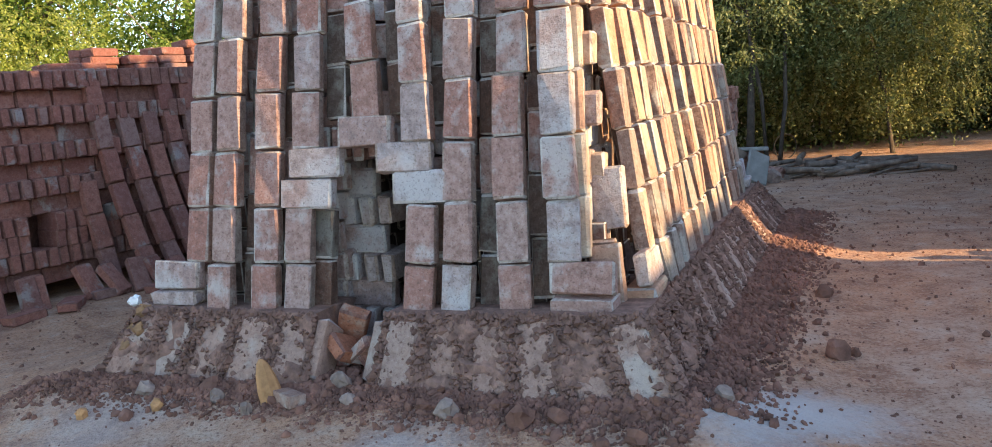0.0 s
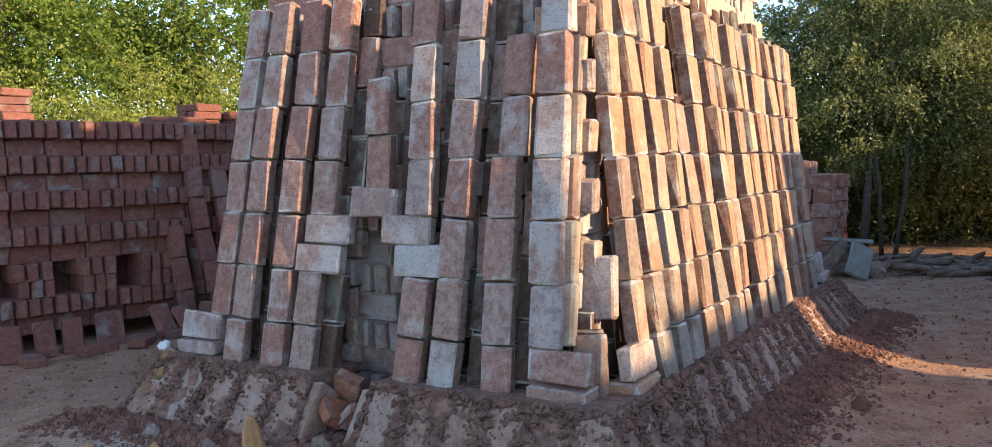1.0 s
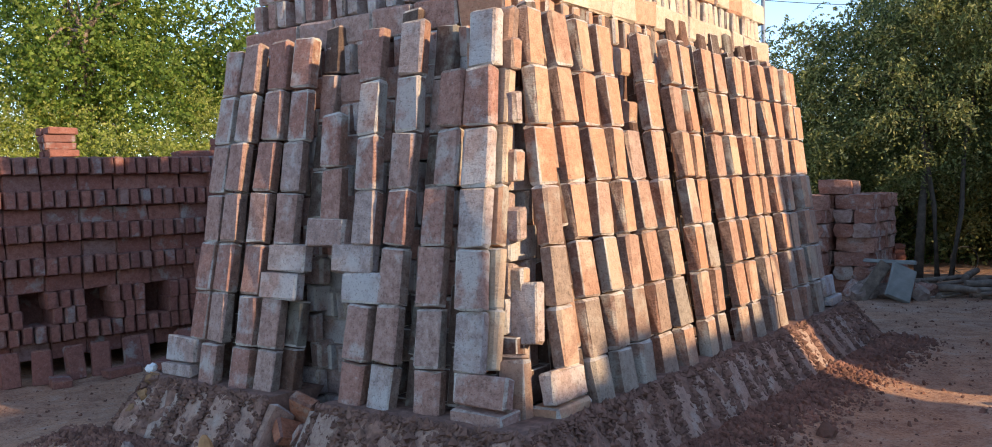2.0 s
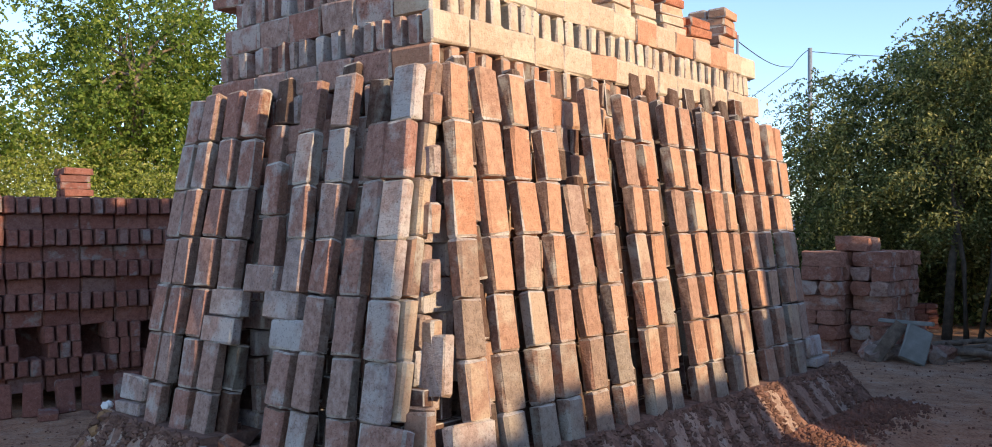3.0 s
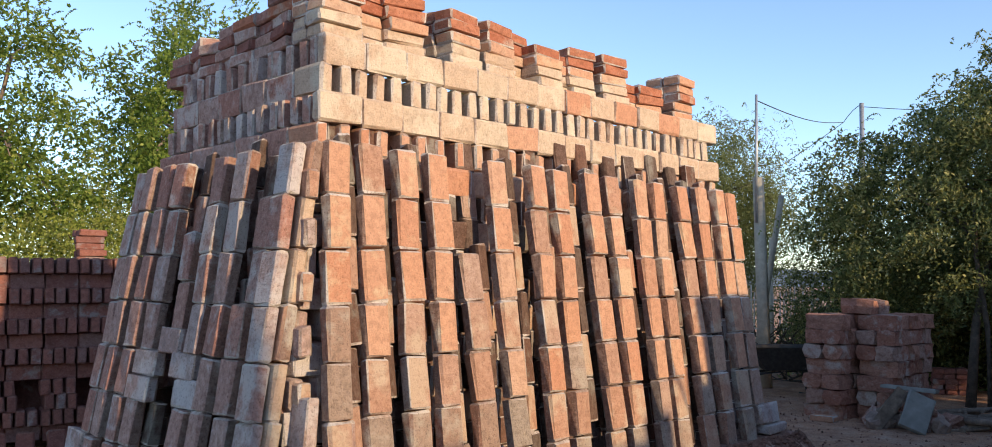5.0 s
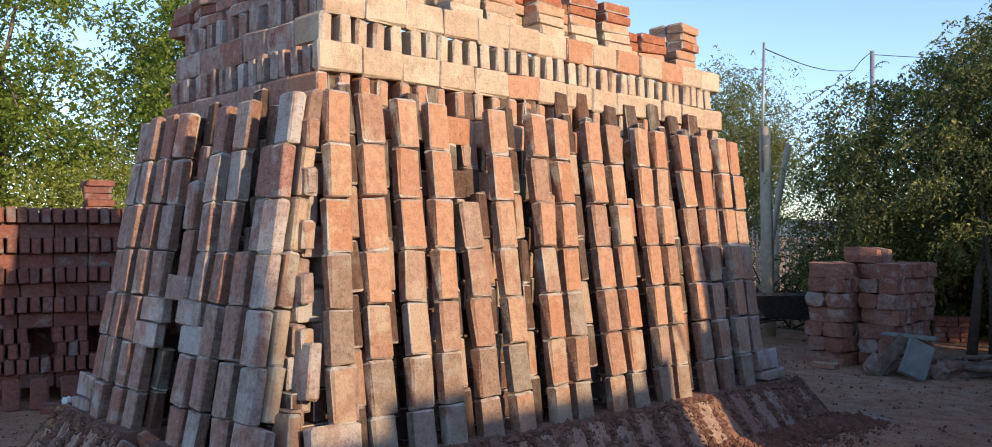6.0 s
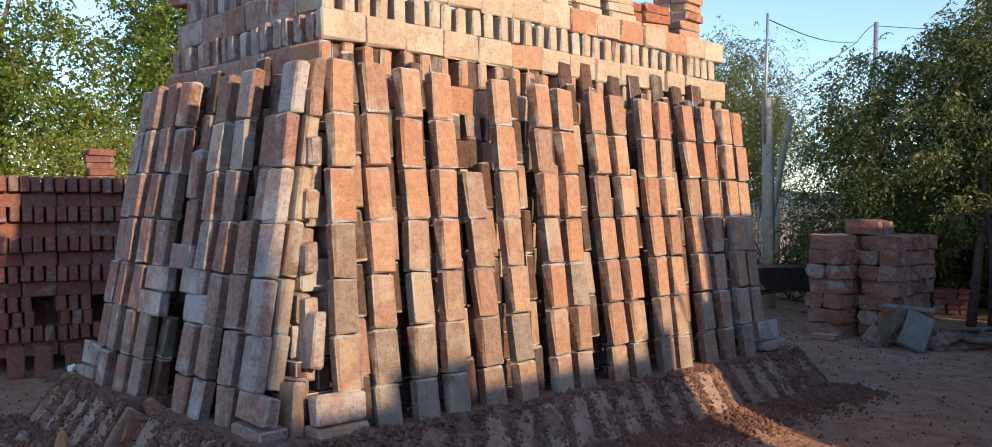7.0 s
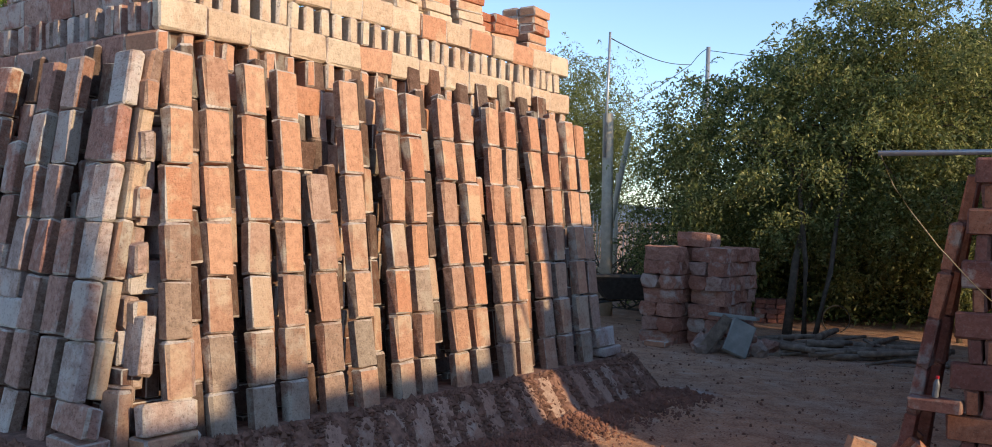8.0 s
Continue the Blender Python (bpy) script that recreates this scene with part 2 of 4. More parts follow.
def solo(name, bm, mats, m, label, category, group="", kind=""):
    ob = new(name, bm if isinstance(bm, bpy.types.Mesh) else mesh_of(name, bm, mats))
    ob.matrix_world = m
    return tagged(ob, label, category, group, kind)


def box(bm, size, m=None, bevel=0.0, wobble=0.0, seed=0):
    made = bmesh.ops.create_cube(bm, size=1.0)["verts"]
    bmesh.ops.scale(bm, vec=size, verts=made)
    if bevel:
        faces = set(f for v in made for f in v.link_faces)
        edges = set(e for v in made for e in v.link_edges)
        done = bmesh.ops.bevel(bm, geom=list(edges), offset=bevel, segments=1, affect="EDGES")
        made = list(set(v for f in done["faces"] for v in f.verts))
        for f in done["faces"]:
            f.material_index = 1
    r = random.Random(seed)
    if wobble:
        for v in made:
            v.co += Vector((r.uniform(-1, 1), r.uniform(-1, 1), r.uniform(-1, 1))) * wobble
    if m is not None:
        bmesh.ops.transform(bm, matrix=m, verts=made)
    return made


BW, BT, BL = 0.132, 0.065, 0.254      # the bricks of this yard: width, thickness, length
BRICKS = {}


def brick_mesh(mat, kind=0, edge=None, bevel=0.010, wobble=0.0055, side=None):
    """side: another material for the two narrow sides, darkened by drawn smoke and by painted gap shade."""
    key = (mat.name, kind, bevel, side.name if side else "", edge.name if edge else "")
    if key not in BRICKS:
        bm = bmesh.new()
        box(bm, (BW, BT, BL), bevel=bevel, wobble=wobble, seed=kind * 13 + 5)
        bm.normal_update()
        for f in bm.faces:
            f.material_index = 0 if f.calc_area() > 0.0025 else 1
            if side and f.material_index == 0 and abs(f.normal.x) > 0.8:
                f.material_index = 2
        BRICKS[key] = mesh_of("brick", bm, [mat, edge or EDGE] + ([side] if side else []))
    return BRICKS[key]


def brick(parent, mat, m, jitter=0.004, turn=1.2, edge=None, bevel=0.010, name="brick", squeeze=1.0, side=None):
    """One brick of a thing: its long side along the pose's z, its thickness along y."""
    j = pose(rng.uniform(-jitter, jitter), rng.uniform(-jitter, jitter), rng.uniform(-jitter, jitter) * 0.5,
             rng.uniform(-turn, turn), rng.uniform(-turn, turn), rng.uniform(-turn, turn))
    ob = new(name, brick_mesh(mat, rng.randrange(5), edge, bevel, side=side))
    ob.parent = parent
    ob.matrix_basis = m @ j @ Matrix.Diagonal((1, 1, squeeze * rng.uniform(0.985, 1.0), 1))
    return ob


X, Y, Z = Vector((1, 0, 0)), Vector((0, 1, 0)), Vector((0, 0, 1))


# ---- ground ----
def ground_height(x, y):
    """Trodden earth: low swells, and a skirt of spoil rising to the kiln's foot."""
    p = KILN.inverted() @ Vector((x, y, 0))
    dx, dy = max(-2.5 - p.x, p.x - 0.25, 0), max(-0.3 - p.y, p.y - 4.2, 0)
    d = math.hypot(dx, dy)
    skirt = 0.12 * max(0, 1 - d / 0.7) ** 1.5
    far = math.hypot(x, y - 4)
    near = max(0.0, 1 - far / 30)
    rough = noise.noise((x * 1.1, y * 1.1, 0)) * 0.03 + noise.noise((x * 4, y * 4, 3)) * 0.012 + noise.noise((x * 11, y * 11, 5)) * 0.005
    return 0.08 + skirt + rough * near


def build_ground():
    def axis(mid, n):
        return [mid + math.copysign(0.06 * (math.exp(abs(k) * 0.0405) - 1) / 0.0405, k) for k in range(-n, n + 1)]
    xs, ys = axis(0.6, 150), axis(4.2, 150)
    xs = [-2500, -600] + xs + [600, 2500]
    ys = [-2500, -600] + ys + [600, 2500]
    verts = [(x, y, ground_height(x, y)) for y in ys for x in xs]
    w = len(xs)
    faces = [(j * w + i, j * w + i + 1, (j + 1) * w + i + 1, (j + 1) * w + i) for j in range(len(ys) - 1) for i in range(w - 1)]
    me = bpy.data.meshes.new("ground")
    me.from_pydata(verts, [], faces)
    me.polygons.foreach_set("use_smooth", [True] * len(faces))
    me.materials.append(SOIL)
    tagged(new("ground", me), "trodden red-brown bare earth with ash patches", "ground", kind="structure")


build_ground()


# ---- the kiln ----
def right_face(z):
    return 0.069 - 0.147 * (z - 0.45)


def front_face(z):
    return -0.05 + 0.179 * (z - 0.45)


def shade_of(z, sunny):
    """Bricks near the fire come out grey, those above orange."""
    r = rng.random()
    if sunny:
        ashy, singe = (0.75, 1.0) if z < 0.72 else (0.45, 0.95) if z < 1.0 else (0.06, 0.5) if z < 1.3 else (0.0, 0.12)
        return ASHLIT if r < ashy else SINGED if r < singe else ORANGE
    grey = 0.20 if z < 1.3 else 0.08
    return GREY if r < grey else ASHEN


def leaning_column(foot, head, count, side, label, mats=None, thick=1.0, group="leaning brick columns", wide=None, soot_shaded=True):
    """Bricks on end, one upon another, leaning on the kiln. side: the direction of a brick's width."""
    foot, head = Vector(foot), Vector(head)
    d = (head - foot).normalized()
    out = Vector(side).cross(d).normalized()
    ob = thing("leaning_stack", KILN @ Matrix.Translation(foot), label, "brick stack", group)
    shift = rng.uniform(-0.014, 0.014)
    yaw = rng.uniform(-4, 4)
    if wide is None:
        wide = 0.97 if abs(side[1]) > 0.5 else 0.96
    step = (head - foot).length / count
    for k in range(count):
        mid = foot + d * (step * (k + 0.5))
        mat = mats[k % len(mats)] if mats else shade_of(mid.z, abs(side[1]) > 0.5)
        c = d * (step * (k + 0.5)) - out * (BT * thick / 2)
        brick(ob, mat, basis(c, Vector(side), -out, d) @ pose(0, shift + rng.uniform(-0.006, 0.006), 0, 0, 0, yaw) @ Matrix.Diagonal((wide * rng.uniform(0.97, 1.03), thick, 1, 1)), 0.006, 1.8, squeeze=step / BL * 0.992, side=SOOT_SHADE if soot_shaded and mat not in (PALE, SMOKED_SHADE) else None)
    return ob


RIGHT = [  # foot y, head y, bricks
    (0.530, 0.620, 7), (0.761, 0.833, 7), (0.947, 1.034, 7), (1.210, 1.214, 5), (1.418, 1.452, 7), (1.717, 1.747, 7),
    (1.909, 1.960, 7), (2.197, 2.230, 7), (2.396, 2.432, 7), (2.663, 2.709, 7), (2.858, 2.910, 7), (3.141, 3.188, 7),
    (3.350, 3.398, 7), (3.580, 3.625, 7)]
FOOT, STEP, HEAD = 0.395, 0.2485, 2.135


def on_right(y0, y1, count, back=0.0, base=FOOT):
    z1 = base + STEP * count
    return (right_face(base) - back, y0, base), (right_face(z1) - back, y0 + (y1 - y0) * (z1 - base) / (HEAD - base), z1)


def on_front(x0, x1, base, z1, back=0.0):
    """x0 at the foot, x1 at the head of the part between base and z1."""
    return (x0, front_face(base) + back, base), (x1, front_face(z1) + back, z1)


SUNNY = "leaning column of orange bricks set on end, ashen below"
SHADY = "leaning column of ash-grey bricks set on end"
INNER = "inner leaning column of bricks behind the outer row"
for y0, y1, count in RIGHT:
    leaning_column(*on_right(y0, y1, count), count, Y, SUNNY if count == 7 else "shorter leaning column of orange bricks on end")
# the first and last column stand on bricks laid flat at the corners
leaning_column((right_face(0.636), 0.334, 0.636), (right_face(2.131), 0.445, 2.131), 6, Y, SUNNY)
leaning_column((right_face(0.640), 3.775, 0.640), (right_face(2.128), 3.800, 2.128), 6, Y, SUNNY)
# a second row behind, bricks set edge outward, peeping out at the left of each
for k, (y0, y1, count) in enumerate(RIGHT):
    off = (0.098, 0.107, 0.092, 0.115, 0.100, 0.112, 0.097, 0.118, 0.098, 0.110, 0.097, 0.120, 0.100, 0.104)[k]
    low = (0, 2, 0, 0, 2, 0, 0, 1, 0, 3, 0, 0, 0, 2)[k]
    top = (7, 6, 7, 3, 5, 7, 6, 7, 7, 5, 7, 7, 7, 7)[k]
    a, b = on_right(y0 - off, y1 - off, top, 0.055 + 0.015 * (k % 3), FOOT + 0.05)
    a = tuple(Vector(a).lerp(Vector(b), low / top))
    leaning_column(a, b, top - low, Y, INNER, [SMOKED_SHADE, SINGED, SMOKED_SHADE], 1.0, wide=0.48)
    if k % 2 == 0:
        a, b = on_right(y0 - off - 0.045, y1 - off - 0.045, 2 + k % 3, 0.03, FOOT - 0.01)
        leaning_column(a, b, 2 + k % 3, Y, "short edge-set bricks wedged low between the columns", [SMOKED_SHADE, GREY, SMOKED_SHADE], 0.8, wide=0.36)
    # the third layer, seen through the gaps, its dark colour standing in for shade
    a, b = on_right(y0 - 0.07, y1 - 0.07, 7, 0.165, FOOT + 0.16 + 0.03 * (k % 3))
    leaning_column(a, b, 7, Y, INNER, [SMOKED_SHADE, SMOKED_SHADE, SINGED], 0.9, wide=0.8)

leaning_column(*on_front(-2.008, -1.923, 0.648, 2.131), 6, X, SHADY)
leaning_column(*on_front(-1.878, -1.749, FOOT, 2.136), 7, X, SHADY)
leaning_column(*on_front(-1.642, -1.563, FOOT, 2.136), 7, X, SHADY)
leaning_column(*on_front(-1.478, -1.466, FOOT, 0.893), 2, X, "two ashen bricks on end beside the firing mouth")
leaning_column(*on_front(-1.425, -1.386, 1.135, 2.130), 4, X, SHADY)
leaning_column(*on_front(-1.126, -1.166, 1.242, 1.745), 2, X, "two grey bricks on end above the lintel")
leaning_column(*on_front(-0.888, -0.853, FOOT, 0.882), 2, X, "two ashen bricks on end beside the firing mouth")
leaning_column(*on_front(-0.870, -0.931, 1.133, 2.117), 4, X, SHADY)
leaning_column(*on_front(-0.704, -0.672, FOOT, 2.120), 7, X, SHADY)
leaning_column(*on_front(-0.458, -0.486, FOOT, 1.389), 4, X, SHADY)
leaning_column(*on_front(-0.467, -0.471, 1.389, 1.881, 0.03), 2, X, "two ash-grey bricks on end over a shorter column")
leaning_column((-0.256, front_face(0.640), 0.640), (-0.302, front_face(2.117), 2.117), 6, X, "corner column of ashen bricks, one side lit", [GREY, ASHEN, GREY], wide=1.0, soot_shaded=False)
# inner row of the front, coloured dark so the gaps look shaded
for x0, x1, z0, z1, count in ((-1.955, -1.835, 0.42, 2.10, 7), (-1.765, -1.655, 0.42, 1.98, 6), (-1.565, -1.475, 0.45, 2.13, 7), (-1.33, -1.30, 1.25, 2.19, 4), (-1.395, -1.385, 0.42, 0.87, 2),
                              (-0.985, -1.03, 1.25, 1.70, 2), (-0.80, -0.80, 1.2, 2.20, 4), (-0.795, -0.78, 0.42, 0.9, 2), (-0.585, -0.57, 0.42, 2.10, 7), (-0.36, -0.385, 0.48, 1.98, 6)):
    leaning_column(*on_front(x0, x1, z0, z1, 0.10), count, X, INNER, [SMOKED_SHADE, SMOKED_SHADE, ASHEN], 1.0, wide=0.8)


# the corner's second layer, lit from the side
leaning_column((-0.235, front_face(0.640) + 0.066, 0.640), (-0.275, front_face(2.135) + 0.066, 2.135), 6, X, "inner corner column of pale scorched bricks", [PALE, PALE, ORANGE], wide=1.0)


def flat_brick(name, at, along, up, label, mat):
    """A brick laid by itself: its length along `along`, its width along `up`."""
    along, up = Vector(along).normalized(), Vector(up).normalized()
    m = KILN @ basis(at, up, along.cross(up), along)
    return solo(name, brick_mesh(mat, rng.randrange(5)), None, m @ pose(0, 0, 0, rng.uniform(-1, 1), rng.uniform(-1, 1), rng.uniform(-1.5, 1.5)), label, "brick", "corner and mouth bricks")


lean_f, lean_r = Vector((0, 0.179, 1)), Vector((-0.147, 0, 1))
flat_brick("corner_brick", (-0.178, front_face(0.58) + 0.033, 0.578), X, lean_f, "brick on edge under the corner column", ASHEN)
flat_brick("corner_brick", (-0.178, front_face(0.47) + 0.06, 0.477), X, Y, "brick laid flat at the kiln's corner", ASHEN)
flat_brick("corner_brick", (right_face(0.57) - 0.033, 0.285, 0.572), Y, lean_r, "brick on edge under a leaning column", GREY)
flat_brick("corner_brick", (right_face(0.47) - 0.06, 0.285, 0.470), Y, X, "brick laid flat at the kiln's corner", ORANGE)
flat_brick("corner_brick", (-2.115, front_face(0.58) + 0.033, 0.585), X, lean_f, "grey brick on edge at the kiln's corner", GREY)
flat_brick("corner_brick", (-2.13, front_face(0.47) + 0.06, 0.485), X, Y, "grey brick laid flat at the kiln's corner", GREY)
flat_brick("corner_brick", (right_face(0.55) - 0.033, 3.87, 0.572), Y, lean_r, "grey brick on edge at the far corner", GREY)
flat_brick("corner_brick", (right_face(0.45) - 0.04, 3.90, 0.470), Y, X, "grey brick laid flat at the far corner", GREY)
for x, z in ((-1.415, 0.936), (-1.374, 1.067), (-0.866, 0.949), (-0.941, 1.073), (-1.127, 1.187)):
    flat_brick("corbel_brick", (x, front_face(z) + 0.033, z), X, lean_f, "grey brick on edge corbelled over the firing mouth", GREY)
# small bricks wedged upright in the gap beside the corner
for k, (x, y, z) in enumerate(((-0.245, 0.235, 0.74), (-0.25, 0.245, 0.98), (-0.26, 0.255, 1.22), (-0.275, 0.27, 1.46), (-0.29, 0.29, 1.70), (-0.30, 0.31, 1.92))):
    flat_brick("wedged_brick", (x, y, z), X, Z, "scorched brick laid in the gap by the corner column", SINGED if k % 2 else GREY)
for x, y, z, mat in ((-0.135, 0.150, 0.575, SMOKED_SHADE), (-0.115, 0.130, 0.56, SINGED), (-0.115, 0.235, 0.86, GREY)):
    flat_brick("wedged_brick", (x, y, z), Vector((-0.14, 0.08, 1)), X, "ashen brick stood in the gap by the corner column", mat)


# the stacked core behind: each course laid across the one below
TOP, COURSE = 2.68, 0.147


def core_front(z):
    return 0.405 + 0.165 * (z - 2.23)


def core_right(z, y=0.4):
    return -0.31 - 0.11 * (z - 2.23) - 0.035 * (y - 0.4)


def core_left(z):
    return -1.90 if z < 2.1 else -2.0 + 0.2 * (z - 2.26)


MOUTH = (-1.385, -0.965, 1.09)


def build_core():
    kiln = thing("brick_kiln", KILN, "battered stack of fired bricks with a firing mouth", "brick kiln")
    inner = bmesh.new()
    d = 0.14
    back = 4.0
    mid = bmesh.new()
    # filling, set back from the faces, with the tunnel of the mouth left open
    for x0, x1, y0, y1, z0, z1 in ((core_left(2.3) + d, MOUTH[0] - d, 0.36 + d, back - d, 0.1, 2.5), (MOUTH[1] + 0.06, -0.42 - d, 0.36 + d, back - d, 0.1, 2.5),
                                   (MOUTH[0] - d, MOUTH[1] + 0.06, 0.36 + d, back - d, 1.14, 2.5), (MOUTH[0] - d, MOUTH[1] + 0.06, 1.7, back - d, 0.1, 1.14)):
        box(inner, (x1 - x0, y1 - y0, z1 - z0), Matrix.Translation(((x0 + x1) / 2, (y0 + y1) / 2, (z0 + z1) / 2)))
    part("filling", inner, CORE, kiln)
    rest = bmesh.new()
    placed = 0
    n = int((TOP - 0.3) / COURSE)
    r = random.Random(3)
    for k in range(n):
        z = TOP - COURSE * (k + 0.5)
        xr, yf, xl = core_right(z), core_front(z), core_left(z)
        spots = []
        across = k % 2 == 1            # bricks lie along x: headers on the right face, stretchers on the front
        if across:
            y = yf + 0.034 + r.uniform(0, 0.02)
            while y < back:
                spots.append((Vector((core_right(z, y) - BL / 2 + r.uniform(-0.012, 0.012), y, z)), X, "r"))
                y += 0.107 + r.uniform(-0.010, 0.010) if k < 3 else 0.125 + r.uniform(-0.015, 0.03)
            x = xr - BL * 1.5 - 0.004
            while x > xl + 0.05:
                spots.append((Vector((x, yf + 0.034 + r.uniform(-0.008, 0.008), z)), X, "f"))
                x -= BL + 0.006
            spots.append((Vector((xl + BL / 2, yf + 0.034, z - 0.0)), X, "f"))
        else:
            y = yf + BL / 2
            while y < back:
                spots.append((Vector((core_right(z, y) - 0.034 + (0.014 if k < 3 else 0) + r.uniform(-0.006, 0.006), y, z)), Y, "r"))
                y += BL + 0.004
            x = xr - 0.11
            while x > xl:
                spots.append((Vector((x, yf + BL / 2 + r.uniform(-0.015, 0.015), z)), Y, "f"))
                x -= 0.1 + r.uniform(-0.016, 0.03)
        for at, along, face in spots:
            if face == "f" and MOUTH[0] - 0.12 < at.x < MOUTH[1] + 0.12 and z < MOUTH[2] + 0.03:
                continue
            m = basis(at, Z, along.cross(Z) * -1, along)
            near = k < 5 or (face == "r" and at.y < 1.8) or face == "f"
            if face == "r":
                mat = PALE if k < 3 and r.random() < 0.9 else ORANGE if k < 5 else GREY if at.y < 0.55 else SINGED if r.random() < 0.5 else SMOKED_SHADE
            else:
                mat = GREY if r.random() < 0.25 else ASHEN
            if near and placed < 300:
                brick(kiln, mat, m @ Matrix.Diagonal((1.09, 1, 1, 1)), 0.003, 0.8)
                placed += 1
            else:
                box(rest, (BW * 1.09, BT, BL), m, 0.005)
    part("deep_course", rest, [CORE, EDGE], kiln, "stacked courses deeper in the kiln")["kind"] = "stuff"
    # walls of the tunnel behind the mouth; all but the near left coloured shade-dark
    for k in range(8):
        z = 0.16 + 0.1375 * k
        for side in (0, 1):
            y = 0.24
            while y < 1.3:
                proud = 0.03 * (k % 2) + r.uniform(-0.012, 0.012) + (0.05 if k > 5 else 0)
                x = MOUTH[0] - 0.05 + proud if side == 0 else MOUTH[1] + 0.05 - proud
                if k % 2:
                    brick(kiln, GREY if side == 0 and y < 0.5 else SMOKED_SHADE, basis((x, y + BL / 2, z), Z, X, Y), 0.004, 2, name="lining_brick")
                    y += BL + 0.01
                else:
                    brick(kiln, GREY if side == 0 and y < 0.5 else SMOKED_SHADE, basis((x - 0.06 if side == 0 else x + 0.06, y + BT / 2, z), Z, Y, X), 0.004, 2, name="lining_brick")
                    y += 0.10 + r.uniform(-0.015, 0.03)

    # bricks set across the back of the mouth, leaving a narrow dark passage
    for k in range(6):
        z = 0.30 + 0.128 * k
        y = 0.30 + 0.012 * k
        if k % 2:
            brick(kiln, GREY, basis((-1.29 - 0.015 * k, y + BT / 2, z), Z, Y, X), 0.006, 2, name="lining_brick")
        else:
            for q in range(3):
                brick(kiln, GREY, basis((-1.37 + 0.09 * q, y + BL / 2 - 0.03, z), Z, X, Y), 0.006, 2, name="lining_brick")


build_core()


# ---- the sloping plinth of mud-set bricks ----
def slope_part(parent, tops, bottoms, out, count, ends=False):
    """A sloping face from the line tops to the line bottoms: mud bed with bricks set into it and a ledge behind."""
    (t0, t1), (b0, b1) = [tuple(Vector(p) for p in line) for line in (tops, bottoms)]
    out = Vector(out)
    bm = bmesh.new()
    n, rows = max(6, int((t1 - t0).length / 0.035)), 10
    grid = []
    for i in range(n + 1):
        u = i / n
        t, b = t0.lerp(t1, u), b0.lerp(b1, u)
        line = [t - out * 0.34 - Z * 0.01, t - out * 0.12]
        for j in range(rows + 1):
            p = t.lerp(b, j / rows)
            k = noise.noise(p * 9) * 0.016 + noise.noise(p * 26) * 0.012 + noise.noise(p * 60) * 0.006
            line.append(p + (out + Z) * (k * 1.25 - 0.002) * (0.5 if j == 0 else 0.9))
        line.append(b - Z * 0.2)
        grid.append([bm.verts.new(p) for p in line])
    for i in range(n):
        for j in range(len(grid[0]) - 1):
            bm.faces.new((grid[i][j], grid[i][j + 1], grid[i + 1][j + 1], grid[i + 1][j]))
    for line in (grid[0], grid[-1]):
        bm.faces.new(line)
    bmesh.ops.recalc_face_normals(bm, faces=bm.faces)
    part("mud_bed", bm, MUD, parent, "rough dark mud between the bricks")
    for i in range(count):
        u = (i + 0.5) / count
        t, b = t0.lerp(t1, u), b0.lerp(b1, u)
        d = (t - b).normalized()
        side = (t1 - t0).normalized()
        normal = side.cross(d).normalized()
        if normal.dot(out) < 0:
            normal = -normal
        c = t.lerp(b, 0.50 + rng.uniform(-0.03, 0.05)) - normal * (BT / 2 + 0.003 - rng.uniform(0, 0.009))
        side = d.cross(normal)
        wide = (t1 - t0).length / count / BW * 0.86
        brick(parent, PLINTH, basis(c, side, normal, d) @ Matrix.Diagonal((wide, 1, 1, 1)), 0.006, 1.2, PLINTH, 0.014, squeeze=min(1.3, (t - b).length / BL * 0.96))
    # crumbled mud along the joints and the upper rim
    r = random.Random(count)
    verts, faces = [], []
    for q in range(count * 300):
        u, v = r.random(), r.random()
        if r.random() < 0.62:
            u = (round(u * count) + r.gauss(0, 0.13)) / count
        elif r.random() < 0.6:
            v = abs(r.gauss(0, 0.10))
        u, v = min(1, max(0, u)), min(1.05, v)
        p = t0.lerp(t1, u).lerp(b0.lerp(b1, u), v) + normal * r.uniform(0.0, 0.007)
        size = 0.004 + abs(r.gauss(0, 0.0065)) + (0.008 if r.random() < 0.04 else 0)
        n0 = len(verts)
        for k in range(6):
            verts.append((p + Vector(((k == 0) - (k == 1), (k == 2) - (k == 3), (k == 4) - (k == 5))) * size * r.uniform(0.6, 1.4) + Vector((r.uniform(-1, 1), r.uniform(-1, 1), r.uniform(-1, 1))) * size * 0.35)[:])
        faces.extend([tuple(n0 + k for k in f) for f in ((0, 2, 4), (2, 1, 4), (1, 3, 4), (3, 0, 4), (2, 0, 5), (1, 2, 5), (3, 1, 5), (0, 3, 5))])
    me = bpy.data.meshes.new("mud_crust")
    me.from_pydata(verts, [], faces)
    me.materials.append(CRUMB)
    part("mud_crust", me, None, parent, "dark crumbs of dried mud")["kind"] = "stuff"


plinth = thing("kiln_plinth", KILN, "sloping footing of mud-smeared bricks round the kiln", "plinth")
slope_part(plinth, ((-2.29, -0.10, 0.455), (-1.325, -0.11, 0.445)), ((-2.40, -0.31, 0.17), (-1.29, -0.31, 0.165)), (0, -1, 0), 5)
slope_part(plinth, ((-0.985, -0.12, 0.455), (0.085, -0.10, 0.465)), ((-0.995, -0.32, 0.165), (0.25, -0.33, 0.17)), (0, -1, 0), 6)
